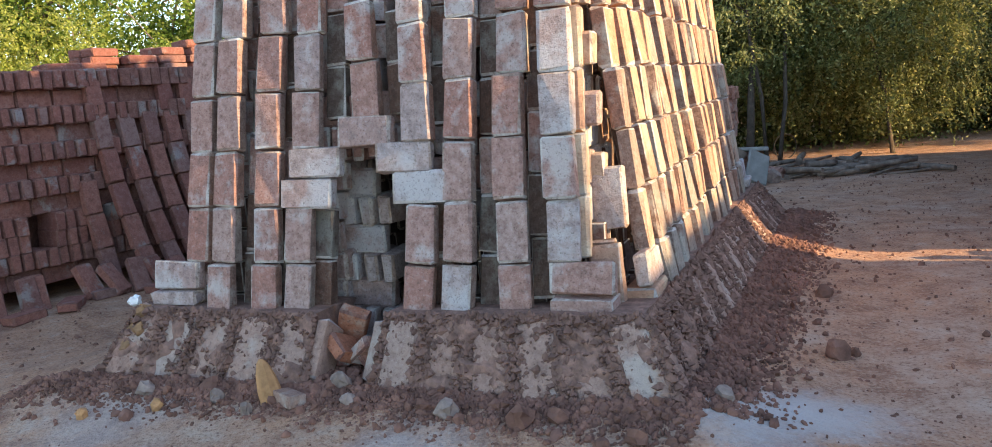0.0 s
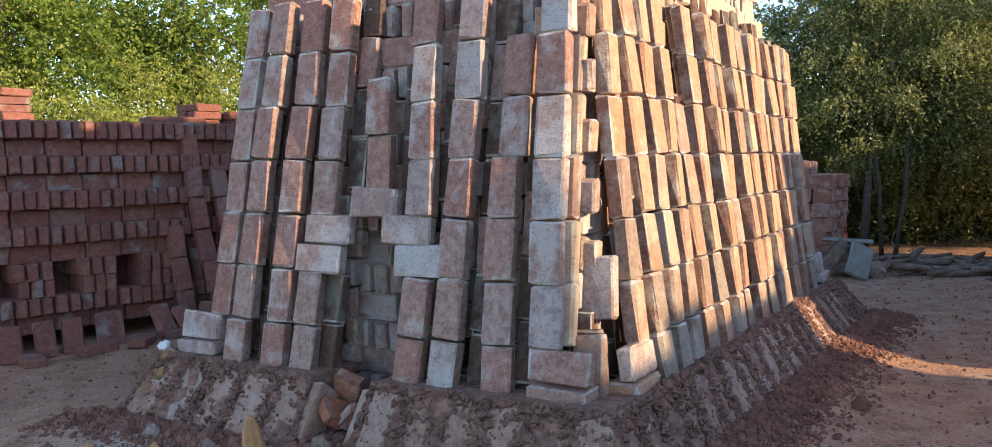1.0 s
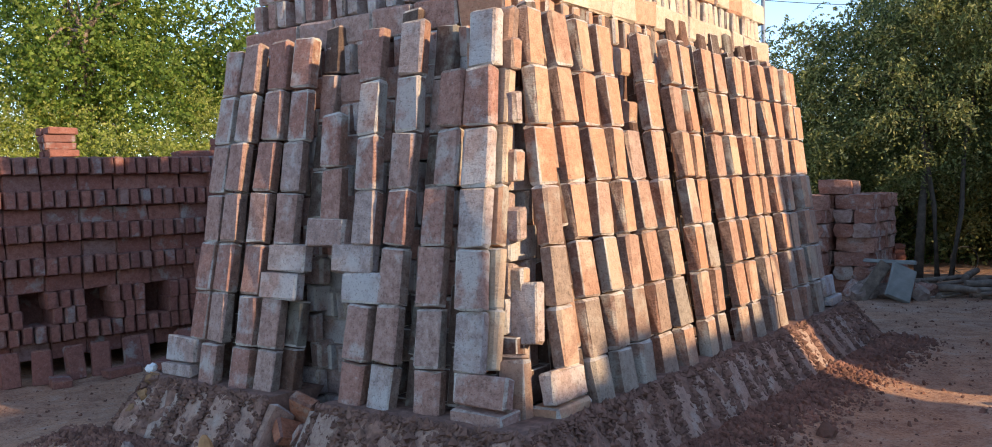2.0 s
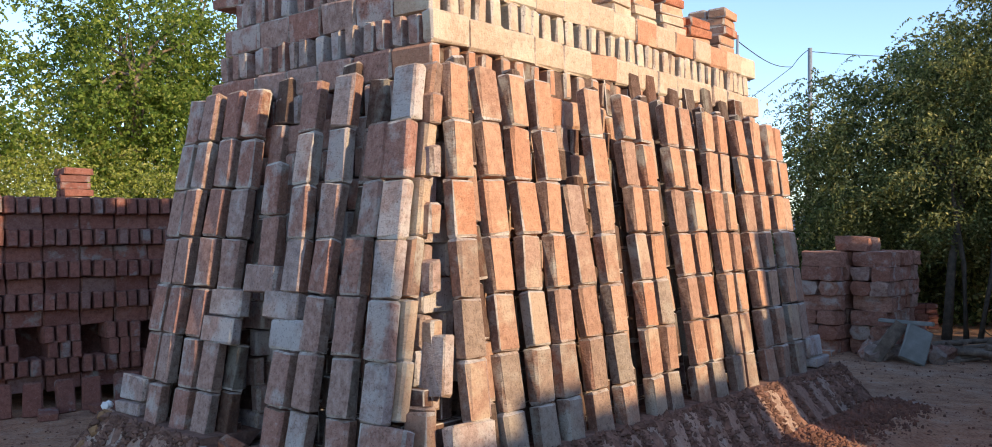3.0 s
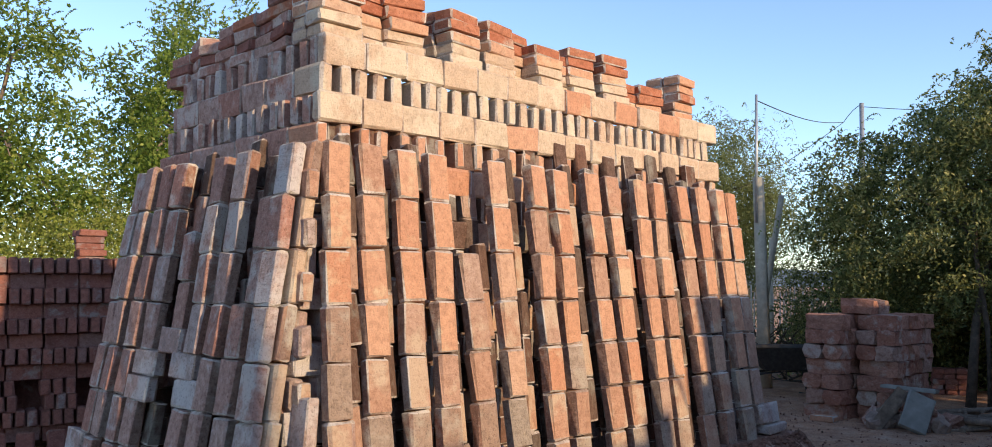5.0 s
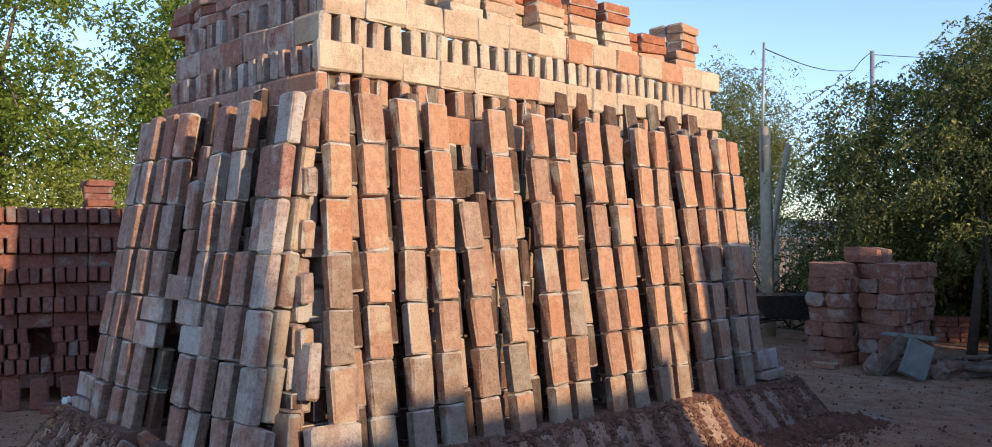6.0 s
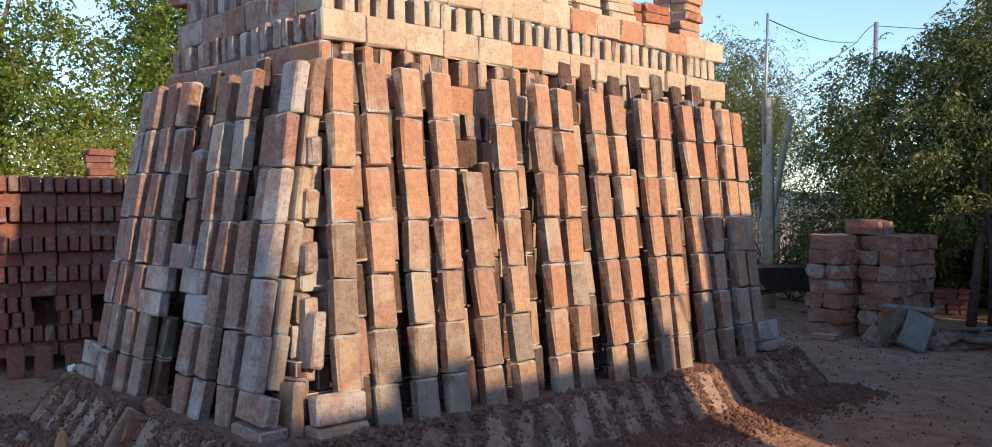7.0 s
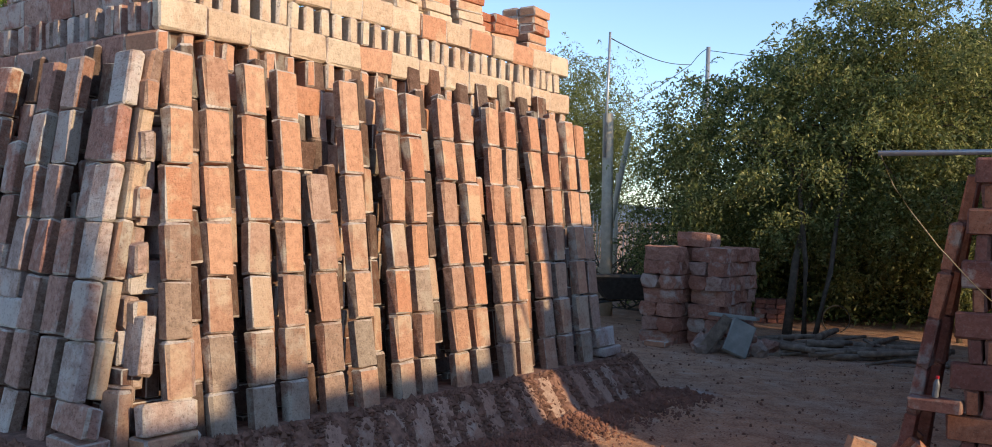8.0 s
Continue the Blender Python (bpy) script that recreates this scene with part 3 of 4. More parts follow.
slope_part(plinth, ((0.085, -0.10, 0.465), (0.13, 4.13, 0.425)), ((0.25, -0.33, 0.17), (0.36, 4.22, 0.14)), (1, 0, 0), 22)
slope_part(plinth, ((-2.29, 1.2, 0.43), (-2.29, -0.10, 0.455)), ((-2.52, 1.2, 0.1), (-2.40, -0.31, 0.17)), (-1, 0, 0), 6)
slope_part(plinth, ((0.13, 4.13, 0.425), (-1.6, 4.2, 0.42)), ((0.36, 4.22, 0.14), (-1.6, 4.45, 0.10)), (0, 1, 0), 7)


# ---- loose earth and rubble at the foot ----
def lump(bm, at, size, r, flat=0.75, sub=1):
    vs = bmesh.ops.create_icosphere(bm, subdivisions=sub, radius=1.0)["verts"]
    m = Matrix.Translation(at) @ Euler((r.uniform(0, 6), r.uniform(0, 6), r.uniform(0, 6))).to_matrix().to_4x4()
    s = Vector((r.uniform(0.7, 1.3), r.uniform(0.6, 1.1), r.uniform(0.5, 0.9))) * size
    for v in vs:
        v.co = m @ Vector((v.co.x * s.x, v.co.y * s.y, v.co.z * s.z)) + Vector((r.uniform(-1, 1), r.uniform(-1, 1), r.uniform(-1, 1))) * size * 0.2


def on_ground(lx, ly):
    p = KILN @ Vector((lx, ly, 0))
    return Vector((p.x, p.y, ground_height(p.x, p.y)))


def build_spoil():
    r = random.Random(11)
    verts, faces = [], []
    unit = bmesh.new()
    bmesh.ops.create_icosphere(unit, subdivisions=1, radius=1.0)
    uv = [v.co.copy() for v in unit.verts]
    uf = [[v.index for v in f.verts] for f in unit.faces]
    unit.free()

    def put(lx, ly, size):
        c = on_ground(lx, ly) + Vector((0, 0, size * r.uniform(-0.1, 0.35)))
        e = Euler((r.uniform(0, 6), r.uniform(0, 6), r.uniform(0, 6))).to_matrix()
        s = Vector((r.uniform(0.7, 1.4), r.uniform(0.6, 1.1), r.uniform(0.45, 0.9)))
        n0 = len(verts)
        for v in uv:
            q = e @ Vector((v.x * s.x, v.y * s.y, v.z * s.z)) * size * r.uniform(0.8, 1.15)
            verts.append((c + q)[:])
        faces.extend([tuple(n0 + k for k in f) for f in uf])
    for k in range(9000):
        put(r.uniform(-2.8, 0.3), -0.30 - abs(r.gauss(0, 0.11)), 0.003 + abs(r.gauss(0, 0.0065)) + (0.014 if r.random() < 0.03 else 0))
    for k in range(15000):
        y = r.uniform(-0.3, 4.5)
        put(0.235 + 0.028 * y + abs(r.gauss(0, 0.14)), y, 0.003 + abs(r.gauss(0, 0.007)) + (0.016 if r.random() < 0.02 else 0))
    for k in range(8000):
        put(r.uniform(-4.2, 3.4), r.uniform(-2.4, 8.5), 0.002 + abs(r.gauss(0, 0.006)) + (0.010 if r.random() < 0.03 else 0))
    for k in range(400):
        put(r.uniform(-1.33, -1.05), r.uniform(-0.4, 0.3), 0.006 + abs(r.gauss(0, 0.012)))
    me = bpy.data.meshes.new("spoil")
    me.from_pydata(verts, [], faces)
    me.materials.append(CLOD)
    tagged(new("spoil", me), "crumbled red clay and clods strewn round the footing", "rubble", kind="stuff")


build_spoil()


def stone(lx, ly, size, mat, label, sub=2, lift=0.3, name="rubble_stone"):
    bm = bmesh.new()
    lump(bm, (0, 0, 0), size, rng, sub=sub)
    at = on_ground(lx, ly) + Vector((0, 0, size * lift))
    return solo(name, bm, mat, Matrix.Translation(at), label, "stone", "loose rubble")


for lx, ly, size, mat, label in (
        (-0.60, -0.44, 0.055, STONE, "pale ashy stone lying in the spoil"), (-0.70, -0.42, 0.04, CLOD, "dark red clod of crumbled clay"), (-0.30, -0.46, 0.06, CLOD, "broken red brick lump"),
        (-0.18, -0.42, 0.04, CLOD, "dark red clod of crumbled clay"), (-1.62, -0.44, 0.035, STONE, "small grey stone in the dirt"), (-1.86, -0.52, 0.035, YELLOW, "small yellow clay stone"),
        (-2.16, -0.62, 0.035, YELLOW, "small yellow clay stone"), (-1.95, -0.6, 0.03, CLOD, "dark red clod of crumbled clay"), (-1.42, -0.52, 0.035, STONE, "small grey stone in the dirt"),
        (-1.12, -0.30, 0.05, STONE, "ashy lump at the firing mouth"), (-1.02, -0.42, 0.045, STONE, "ashy lump at the firing mouth"), (-1.30, -0.22, 0.05, STONE, "ashy lump at the firing mouth"),
        (0.02, -0.60, 0.05, CLOD, "dark red clod of crumbled clay"), (0.36, -0.16, 0.045, STONE, "grey stone at the plinth's corner"), (0.66, 1.62, 0.05, CLOD, "lone clod on bare earth"),
        (0.73, 0.65, 0.06, CLOD, "broken brick lump on bare earth"), (0.80, 0.70, 0.035, CLOD, "small red clod on bare earth"), (-2.3, -0.95, 0.03, STONE, "small grey stone in the dirt"),
        (-0.5, -0.82, 0.025, STONE, "small grey stone in the dirt"), (0.12, -0.52, 0.05, CLOD, "dark red clod of crumbled clay"), (-1.72, -0.36, 0.04, CLOD, "dark red clod of crumbled clay"), (-2.0, -0.42, 0.045, STONE, "grey stone by the plinth foot"),
        (1.35, 1.1, 0.02, CLOD, "small red clod on bare earth"), (1.2, 2.6, 0.025, CLOD, "small red clod on bare earth"), (1.6, 1.9, 0.02, CLOD, "small red clod on bare earth")):
    stone(lx, ly, size, mat, label)
for lx, ly, z, size in ((-2.26, -0.10, 0.425, 0.05), (-2.24, -0.155, 0.365, 0.045), (-2.29, -0.12, 0.365, 0.05), (-2.29, -0.20, 0.29, 0.05)):
    bm = bmesh.new()
    lump(bm, (0, 0, 0), size, rng, sub=2)
    solo("clay_lump", bm, OCHRE, KILN @ Matrix.Translation((lx, ly, z)), "yellow-brown clay packed on the plinth's corner", "clay lump", "clay on the corner")


def wedge_stone():
    """The upright ochre shard that stands before the plinth."""
    bm = bmesh.new()
    rings = [(0.0, 0.050), (0.06, 0.052), (0.12, 0.042), (0.165, 0.026), (0.185, 0.010)]
    rows = []
    for z, rad in rings:
        rows.append([bm.verts.new((math.cos(a) * rad * (1 + 0.2 * math.sin(3 * a)) - z * 0.25, math.sin(a) * rad * 0.85 * (1 + 0.15 * math.cos(2 * a)), z)) for a in (k * math.pi / 4 for k in range(8))])
    for a, b in zip(rows, rows[1:]):
        for k in range(8):
            bm.faces.new((a[k], a[(k + 1) % 8], b[(k + 1) % 8], b[k]))
    bm.faces.new(rows[-1])
    bm.faces.new(rows[0][::-1])
    solo("brick_shard", bm, YELLOW, Matrix.Translation(on_ground(-1.37, -0.42) - Z * 0.02) @ pose(0, 0, 0, -8, 0, -10), "upright ochre shard of underfired brick", "stone", "loose rubble")


wedge_stone()


def loose_brick(lx, ly, z, rx, ry, rz, mat, label, name="loose_brick", group="loose bricks", edge=None):
    m = KILN @ pose(lx, ly, z, rx, ry, rz)
    return solo(name, brick_mesh(mat, rng.randrange(5), edge), None, m, label, "brick", group)


g = 0.15
loose_brick(-1.28, -0.43, 0.19, 90, 4, 62, PLINTH, "ashy half brick lying in the spoil", edge=PLINTH).scale = (0.6, 0.8, 0.55)
for lx, ly, z, rx, ry, rz, mat in ((-1.24, 0.02, 0.34, 30, 20, 20, RED), (-1.20, -0.05, 0.27, 60, 35, -30, RED), (-1.13, 0.0, 0.25, 75, -25, 40, ROUGH_RED),
                                   (-1.06, -0.04, 0.26, 60, -40, -15, ROUGH_RED), (-1.30, -0.02, 0.22, 80, 10, 80, DULL), (-1.12, 0.14, 0.24, 85, 15, 10, GREY), (-1.20, 0.22, 0.22, 88, 0, 60, GREY)):
    loose_brick(lx, ly, z, rx, ry, rz, mat, "broken red brick tumbled in the firing mouth", "broken_brick", "bricks in the mouth", EDGE_RED)
for x, mat in ((-1.285, PLINTH), (-1.015, PLINTH)):
    d = Vector((0, 0.20, 0.28)).normalized()
    solo("end_brick", brick_mesh(mat, 1, GREY), None, KILN @ basis((x, -0.14, 0.285), Vector((0, -0.28, 0.20)), X, d), "ash-edged brick on edge closing the plinth's end", "brick", "plinth end bricks")
bm = bmesh.new()
lump(bm, (0, 0, 0), 0.036, rng, sub=2)
solo("paper_scrap", bm, PAPER, KILN @ Matrix.Translation((-2.36, -0.04, 0.47)), "crumpled white paper on the plinth's corner", "paper scrap")


# ---- loose stacks on top of the kiln ----
def brick_stack(lx, ly, layers, turn, label, mats, z=TOP, group="stacks on the kiln", pair=2, frame_m=KILN):
    ob = thing("brick_stack", frame_m @ pose(lx, ly, z, 0, 0, turn), label, "brick stack", group)
    for k in range(layers):
        mat = mats[min(k, len(mats) - 1)]
        cross = 90 + rng.uniform(-7, 7)
        for q in range(pair):
            off = (q - (pair - 1) / 2) * (BW + 0.006)
            m = pose(rng.uniform(-0.012, 0.012), rng.uniform(-0.012, 0.012), BT * (k + 0.5) + 0.001, 0, 0, cross) @ pose(0, off, 0) @ basis((0, 0, 0), Y, Z, X)
            brick(ob, mat, m, 0.002, 0.8, EDGE_RED if mat is DULL else None)
    return ob


HOT = "small stack of bricks, pale below and red on top"
for k, (y, n) in enumerate(((0.60, 6), (0.80, 5), (1.06, 5), (1.44, 5), (1.74, 5), (1.96, 5), (2.17, 4), (2.37, 4), (2.56, 5), (2.87, 5), (3.08, 3), (3.34, 3), (3.72, 5))):
    mats = [PALE, PALE, ORANGE, RED, RED] if k < 12 else [ORANGE, ORANGE, RED, ORANGE, ORANGE]
    brick_stack(core_right(TOP, y) - 0.16 - 0.02 * (k % 3), y, n, rng.uniform(-9, 9), HOT, mats[2 if n == 3 else 0:], pair=1 if k in (1, 5, 7, 10) else 2)
for k, (x, n) in enumerate(((-2.0, 3), (-1.80, 4), (-1.60, 3), (-1.42, 4), (-1.22, 4), (-1.02, 4), (-0.82, 5), (-0.62, 4))):
    brick_stack(x, core_front(TOP) + 0.15 + 0.02 * (k % 2), n, 90 + rng.uniform(-8, 8), "untidy stack of ashen and red bricks on the kiln top", [ASHEN, ASHEN, DULL, ASHEN, ORANGE] if k % 2 else [ASHEN, DULL, ASHEN, RED, DULL])
for k, (x, n) in enumerate(((-1.45, 5), (-1.15, 5), (-0.85, 6))):
    brick_stack(x, core_front(TOP) + 0.50, n, rng.uniform(-8, 8), "stack of dull bricks further back on the kiln top", [ASHEN, DULL, ASHEN, DULL, RED])


# ---- the second kiln, over the yard ----
SECOND = pose(-3.843, 5.533, 0, 0, 0, -26)      # its face lies at x = 0, y runs along it


def build_second_kiln():
    course, base, levels = 0.124, 0.20, 12
    kiln = thing("brick_kiln", SECOND, "dull red brick kiln with header rows and small vents", "brick kiln")
    fill = bmesh.new()
    box(fill, (2.4, 5.6, levels * course - 0.02), Matrix.Translation((-1.50, 1.2, base + levels * course / 2 - 0.02)))
    part("filling", fill, CORE_FAR, kiln)
    rest = bmesh.new()
    r = random.Random(5)
    placed = 0
    holes = [(a, a + 0.14) for a in (-0.44, 0.0, 0.43, 0.86)]
    for k in range(levels):
        z = base + course * (k + 0.5)
        headers = (levels - 1 - k) % 2 == 0 or k in (2, 3)
        y, step = -1.6, (0.088 if headers else BL + 0.006)
        while y < 3.9:
            mid = y + (0 if headers else BL / 2)
            hole = k in (2, 3) and any(a - (0.03 if headers else 0.10) < mid < b + (0.03 if headers else 0.10) for a, b in holes)
            if not hole:
                if headers:
                    m = basis((-BL / 2 + 0.045 + r.uniform(-0.012, 0.012), mid, z + 0.004), Z, Y, X)
                else:
                    m = basis((-BT / 2 - 0.025 + r.uniform(-0.005, 0.005), mid, z), Z, X, Y)
                m = m @ Matrix.Diagonal((1.0 if headers else 0.93, 1.18 if headers else 0.97, 1, 1))
                if -0.95 < mid < 1.3 and placed < 300:
                    brick(kiln, DULL, m, 0.003, 1.4, EDGE_RED)
                    placed += 1
                else:
                    box(rest, (BW, BT, BL), m, 0.005)
            y += step + r.uniform(-0.004, 0.006)
    far = part("deep_course", rest, [CORE_FAR, EDGE_RED], kiln, "courses further along")
    far["kind"] = "stuff"
    # columns of bricks leaning on its far part, flaring out at the foot
    for y, n in ((1.11, 6), (1.33, 5), (1.53, 5), (1.72, 6), (1.92, 6), (2.14, 6), (0.91, 3)):
        foot = Vector((0.40 if n > 3 else 0.20, y, base - 0.06))
        ob = thing("leaning_stack", SECOND @ Matrix.Translation(foot), "dull red bricks on end, stacked and leaning back on the kiln", "brick stack", "leaning stacks of the second kiln")
        at = Vector((0, 0, 0.01))
        for k in range(n):
            tilt = radians((25 if n > 3 else 14) - 4.4 * k)
            d = Vector((-math.sin(tilt), -0.05, math.cos(tilt))).normalized()
            out = Y.cross(d).normalized()
            brick(ob, DULL, basis(at + d * BL / 2 - out * BT / 2, Y, -out, d), 0.004, 1.5, EDGE_RED)
            at = at + d * BL
    # single bricks stood against its foot
    for y, tilt, turn, dx in ((-0.62, 12, 5, 0.16), (-0.42, 10, -8, 0.2), (-0.20, 14, 10, 0.2), (-0.02, 12, -5, 0.2), (0.21, 12, 8, 0.22), (0.27, 16, -4, 0.2), (0.62, 30, 12, 0.26), (0.76, 40, 18, 0.34), (0.92, 26, -10, 0.40), (1.04, 34, 12, 0.46), (1.20, 40, 16, 0.52)):
        t = radians(tilt)
        h = math.cos(t) * BL / 2 + math.sin(t) * BT / 2
        p = SECOND @ Vector((dx, y, 0))
        m = SECOND @ Matrix.Translation((dx + 0.05, y, ground_height(p.x, p.y) + h - 0.012)) @ pose(0, 0, 0, 0, 0, turn) @ pose(0, 0, 0, 0, -tilt, 0) @ basis((0, 0, 0), Y, X * -1, Z)
        solo("leaning_brick", brick_mesh(DULL, rng.randrange(5), EDGE_RED), None, m, "dull red brick stood against the second kiln's foot", "brick", "bricks at the second kiln's foot")
    for lx, ly in ((0.42, -0.35), (0.46, 0.06), (0.50, 0.36), (0.40, 0.70), (0.62, 0.98)):
        p = SECOND @ Vector((lx, ly, 0))
        solo("fallen_brick", brick_mesh(DULL, 1, EDGE_RED), None, Matrix.Translation((p.x, p.y, ground_height(p.x, p.y) + 0.03)) @ pose(0, 0, 0, 90, 0, rng.uniform(0, 180)), "dull red brick lying flat on the ground", "brick", "bricks at the second kiln's foot")
    top = base + levels * course
    low = "flat stack of dull red bricks on the second kiln"
    for x, y, n, mats in ((-1.35, 0.20, 5, [DULL]), (-1.30, -0.80, 5, [DULL, ORANGE]), (-0.22, 0.93, 1, [DULL]), (-0.22, 1.12, 1, [DULL]), (-0.5, 1.42, 3, [RED, DULL]), (-0.4, 1.72, 2, [DULL]), (-0.4, 2.0, 3, [DULL]), (-0.4, 2.3, 4, [DULL])):
        brick_stack(x, y, n, rng.uniform(-6, 6), low, mats, top - 0.004, "stacks on the second kiln", frame_m=SECOND)


build_second_kiln()


# ---- the third kiln, close by the path ----
THIRD = KILN @ pose(2.49, 3.14, 0, 0, 0, 2.6) @ Matrix.Translation((-2.57, -3.50, 0.04))


def build_third_kiln():
    kiln = thing("brick_kiln", THIRD, "half-built stack of new red bricks with open courses", "brick kiln")
    front, left, course = 3.50, 2.57, 0.130
    body = bmesh.new()
    box(body, (1.7, 6.4, 2.30), Matrix.Translation((left + 0.37 + 0.85, front + 0.10 + 3.2, 1.15)))
    part("filling", body, CORE_FAR, kiln)
    for k in range(13):
        z = 0.06 + course * (k + 0.5)
        start = left + (-0.06, 0.02, -0.05, 0.03, -0.04, 0.04, -0.02, 0.05, 0.0, 0.06, 0.02, 0.08, 0.05, 0.09)[k]
        x = start
        while x < left + 1.5:
            if k % 2 == 0:
                brick(kiln, RED if rng.random() < 0.5 else DULL, basis((x + BL / 2, front + BT / 2 + rng.uniform(-0.01, 0.01), z), Z, Y, X), 0.003, 1.2, EDGE_RED)
                x += BL + 0.012
            else:
                brick(kiln, RED if rng.random() < 0.5 else DULL, basis((x + BT / 2, front + BL / 2 + 0.01, z), Z, X, Y), 0.003, 1.2, EDGE_RED)
                x += 0.08 + rng.uniform(-0.006, 0.01)
    lean = "red bricks on end leaning on the third kiln"
    for off, y, n in ((0.0, front + 0.10, 5), (0.05, front + 0.30, 6)):
        foot = Vector((left - 0.26 + off, y, 0.17))
        head = Vector((left - 0.03 + off, y, 0.17 + 0.25 * n))
        d = (head - foot).normalized()
        ob = thing("leaning_stack", THIRD @ Matrix.Translation(foot), lean, "brick stack", "leaning stacks of the third kiln")
        out = Y.cross(d) * -1
        for k in range(n):
            brick(ob, RED if k > 2 else DULL, basis(d * (BL * (k + 0.5)), Y, out, d), 0.004, 1.0, EDGE_RED)
    for y, x in ((front - 0.12, 2.36), (front + 0.06, 2.30), (front - 0.28, 2.42), (front + 0.26, 2.28)):
        q = THIRD @ Vector((x, y, 0))
        p = ground_height(q.x, q.y)
        m = THIRD @ pose(x, y, p + 0.12, 0, 38, 12) @ basis((0, 0, 0), Y, X * -1, Z)
        solo("leaning_brick", brick_mesh(RED, rng.randrange(5), EDGE_RED), None, m, "new red brick slanting against the third kiln's foot", "brick", "bricks at the third kiln's foot")
    q = THIRD @ Vector((2.14, front - 0.25, 0))
    p = ground_height(q.x, q.y)
    solo("lone_brick", brick_mesh(ORANGE, 2, EDGE), None, THIRD @ pose(2.14, front - 0.25, p + 0.12, 0, 18, 35), "orange brick standing on end in a patch of sun", "brick")
    # bottle on the ledge of a leaning brick
    bottle = thing("plastic_bottle", THIRD @ pose(2.47, front - 0.02, 0.53, 4, 6, 0) @ Matrix.Scale(0.6, 4), "small clear plastic bottle with a red cap", "bottle")
    bm = bmesh.new()
    prof = [(0.0, 0.0), (0.026, 0.002), (0.028, 0.02), (0.026, 0.06), (0.028, 0.1), (0.027, 0.12), (0.012, 0.16), (0.012, 0.17), (0.0, 0.171)]
    rows = [[bm.verts.new((math.cos(a) * r0, math.sin(a) * r0, z)) for a in (i * math.pi / 6 for i in range(12))] for r0, z in prof[1:-1]]
    for a, b in zip(rows, rows[1:]):
        for i in range(12):
            bm.faces.new((a[i], a[(i + 1) % 12], b[(i + 1) % 12], b[i]))
    bm.faces.new(rows[0][::-1])
    part("body", bm, plain("cloudy plastic", (0.16, 0.17, 0.19), 0.2, scale=40, vary=0.15, bump=0.1), bottle)
    bm = bmesh.new()
    bmesh.ops.create_cone(bm, cap_ends=True, segments=14, radius1=0.015, radius2=0.0145, depth=0.02, matrix=Matrix.Translation((0, 0, 0.175)))
    part("cap", bm, plain("red cap", (0.5, 0.03, 0.05), 0.4, scale=40, vary=0.1, bump=0.05), bottle, "red screw cap")
    ledge = THIRD @ pose(2.47, front + 0.0, 0.49, 90, 0, 90)
    solo("ledge_brick", brick_mesh(DULL, 0, EDGE_RED), None, ledge, "grey brick jutting as a ledge under the bottle", "brick", "bricks at the third kiln's foot")
    # row of unseen stacks at the yard's edge, added to shade the kiln's foot
    r = random.Random(17)
    bm = bmesh.new()
    y = -0.5
    while y < 3.1:
        tall = 2.12 if y < 2.80 else 1.1
        for k in range(int(tall / 0.148) + r.choice((0, 0, 1))):
            box(bm, (0.30, 0.262, 0.145), Matrix.Translation((5.0 + r.uniform(-0.01, 0.01), y, 0.05 + 0.148 * (k + 0.5))), 0.006)
        y += 0.27
    wall = bmesh.new()
    box(wall, (0.2, 8.0, 4.3), Matrix.Translation((9.0, -3.55, 2.1)))
    solo("wall_east", wall, MUD, KILN, "unseen plain wall added to block low sun", "wall", kind="structure")
    row = solo("yard_stacks", bm, [CORE_FAR, EDGE_RED], KILN, "unseen row of stacked bricks added to cast shade", "brick row", kind="stuff")


build_third_kiln()


def tube(points, radii, sides=8, bm=None):
    bm = bm or bmesh.new()
    pts = [Vector(p) for p in points]
    rows = []
    for k, p in enumerate(pts):
        d = (pts[min(k + 1, len(pts) - 1)] - pts[max(k - 1, 0)]).normalized()
        a = d.orthogonal().normalized()
        b = d.cross(a)
        rows.append([bm.verts.new(p + (a * math.cos(i * 2 * math.pi / sides) + b * math.sin(i * 2 * math.pi / sides)) * radii[k]) for i in range(sides)])
    for a, b in zip(rows, rows[1:]):
        best = min(range(sides), key=lambda q: (a[0].co - b[q].co).length)
        for i in range(sides):
            f = bm.faces.new((a[i], a[(i + 1) % sides], b[(best + i + 1) % sides], b[(best + i) % sides]))
            f.smooth = True
    bm.faces.new(rows[0][::-1])
    bm.faces.new(rows[-1])
    bmesh.ops.recalc_face_normals(bm, faces=bm.faces)
    return bm


# steel tube laid over the third kiln, with a cord hanging from its tip
solo("steel_tube", tube([(3.50, 5.36, 1.795), (4.6, 5.16, 1.80), (5.4, 5.0, 1.80)], [0.014] * 3, 10), STEEL, YARD @ Matrix.Translation((0, 0, -0.1)), "pale steel tube jutting over the red bricks", "tube")
solo("cord", tube([(3.51, 5.35, 1.79), (3.57, 5.35, 1.64), (3.66, 5.34, 1.5), (3.78, 5.33, 1.34), (3.92, 5.31, 1.18), (4.1, 5.28, 1.0), (4.45, 5.45, 0.8)], [0.003] * 7, 5), STRING, YARD @ Matrix.Translation((0, 0, -0.1)), "thin tan cord hanging from the tube", "cord")


# ---- the brick pile, slab, firewood and barrow beyond ----
def rough_mesh(size, seed):
    bm = bmesh.new()
    bmesh.ops.create_cube(bm, size=1.0)
    bmesh.ops.subdivide_edges(bm, edges=bm.edges, cuts=1, use_grid_fill=True)
    r = random.Random(seed)
    for v in bm.verts:
        n = Vector(v.co)
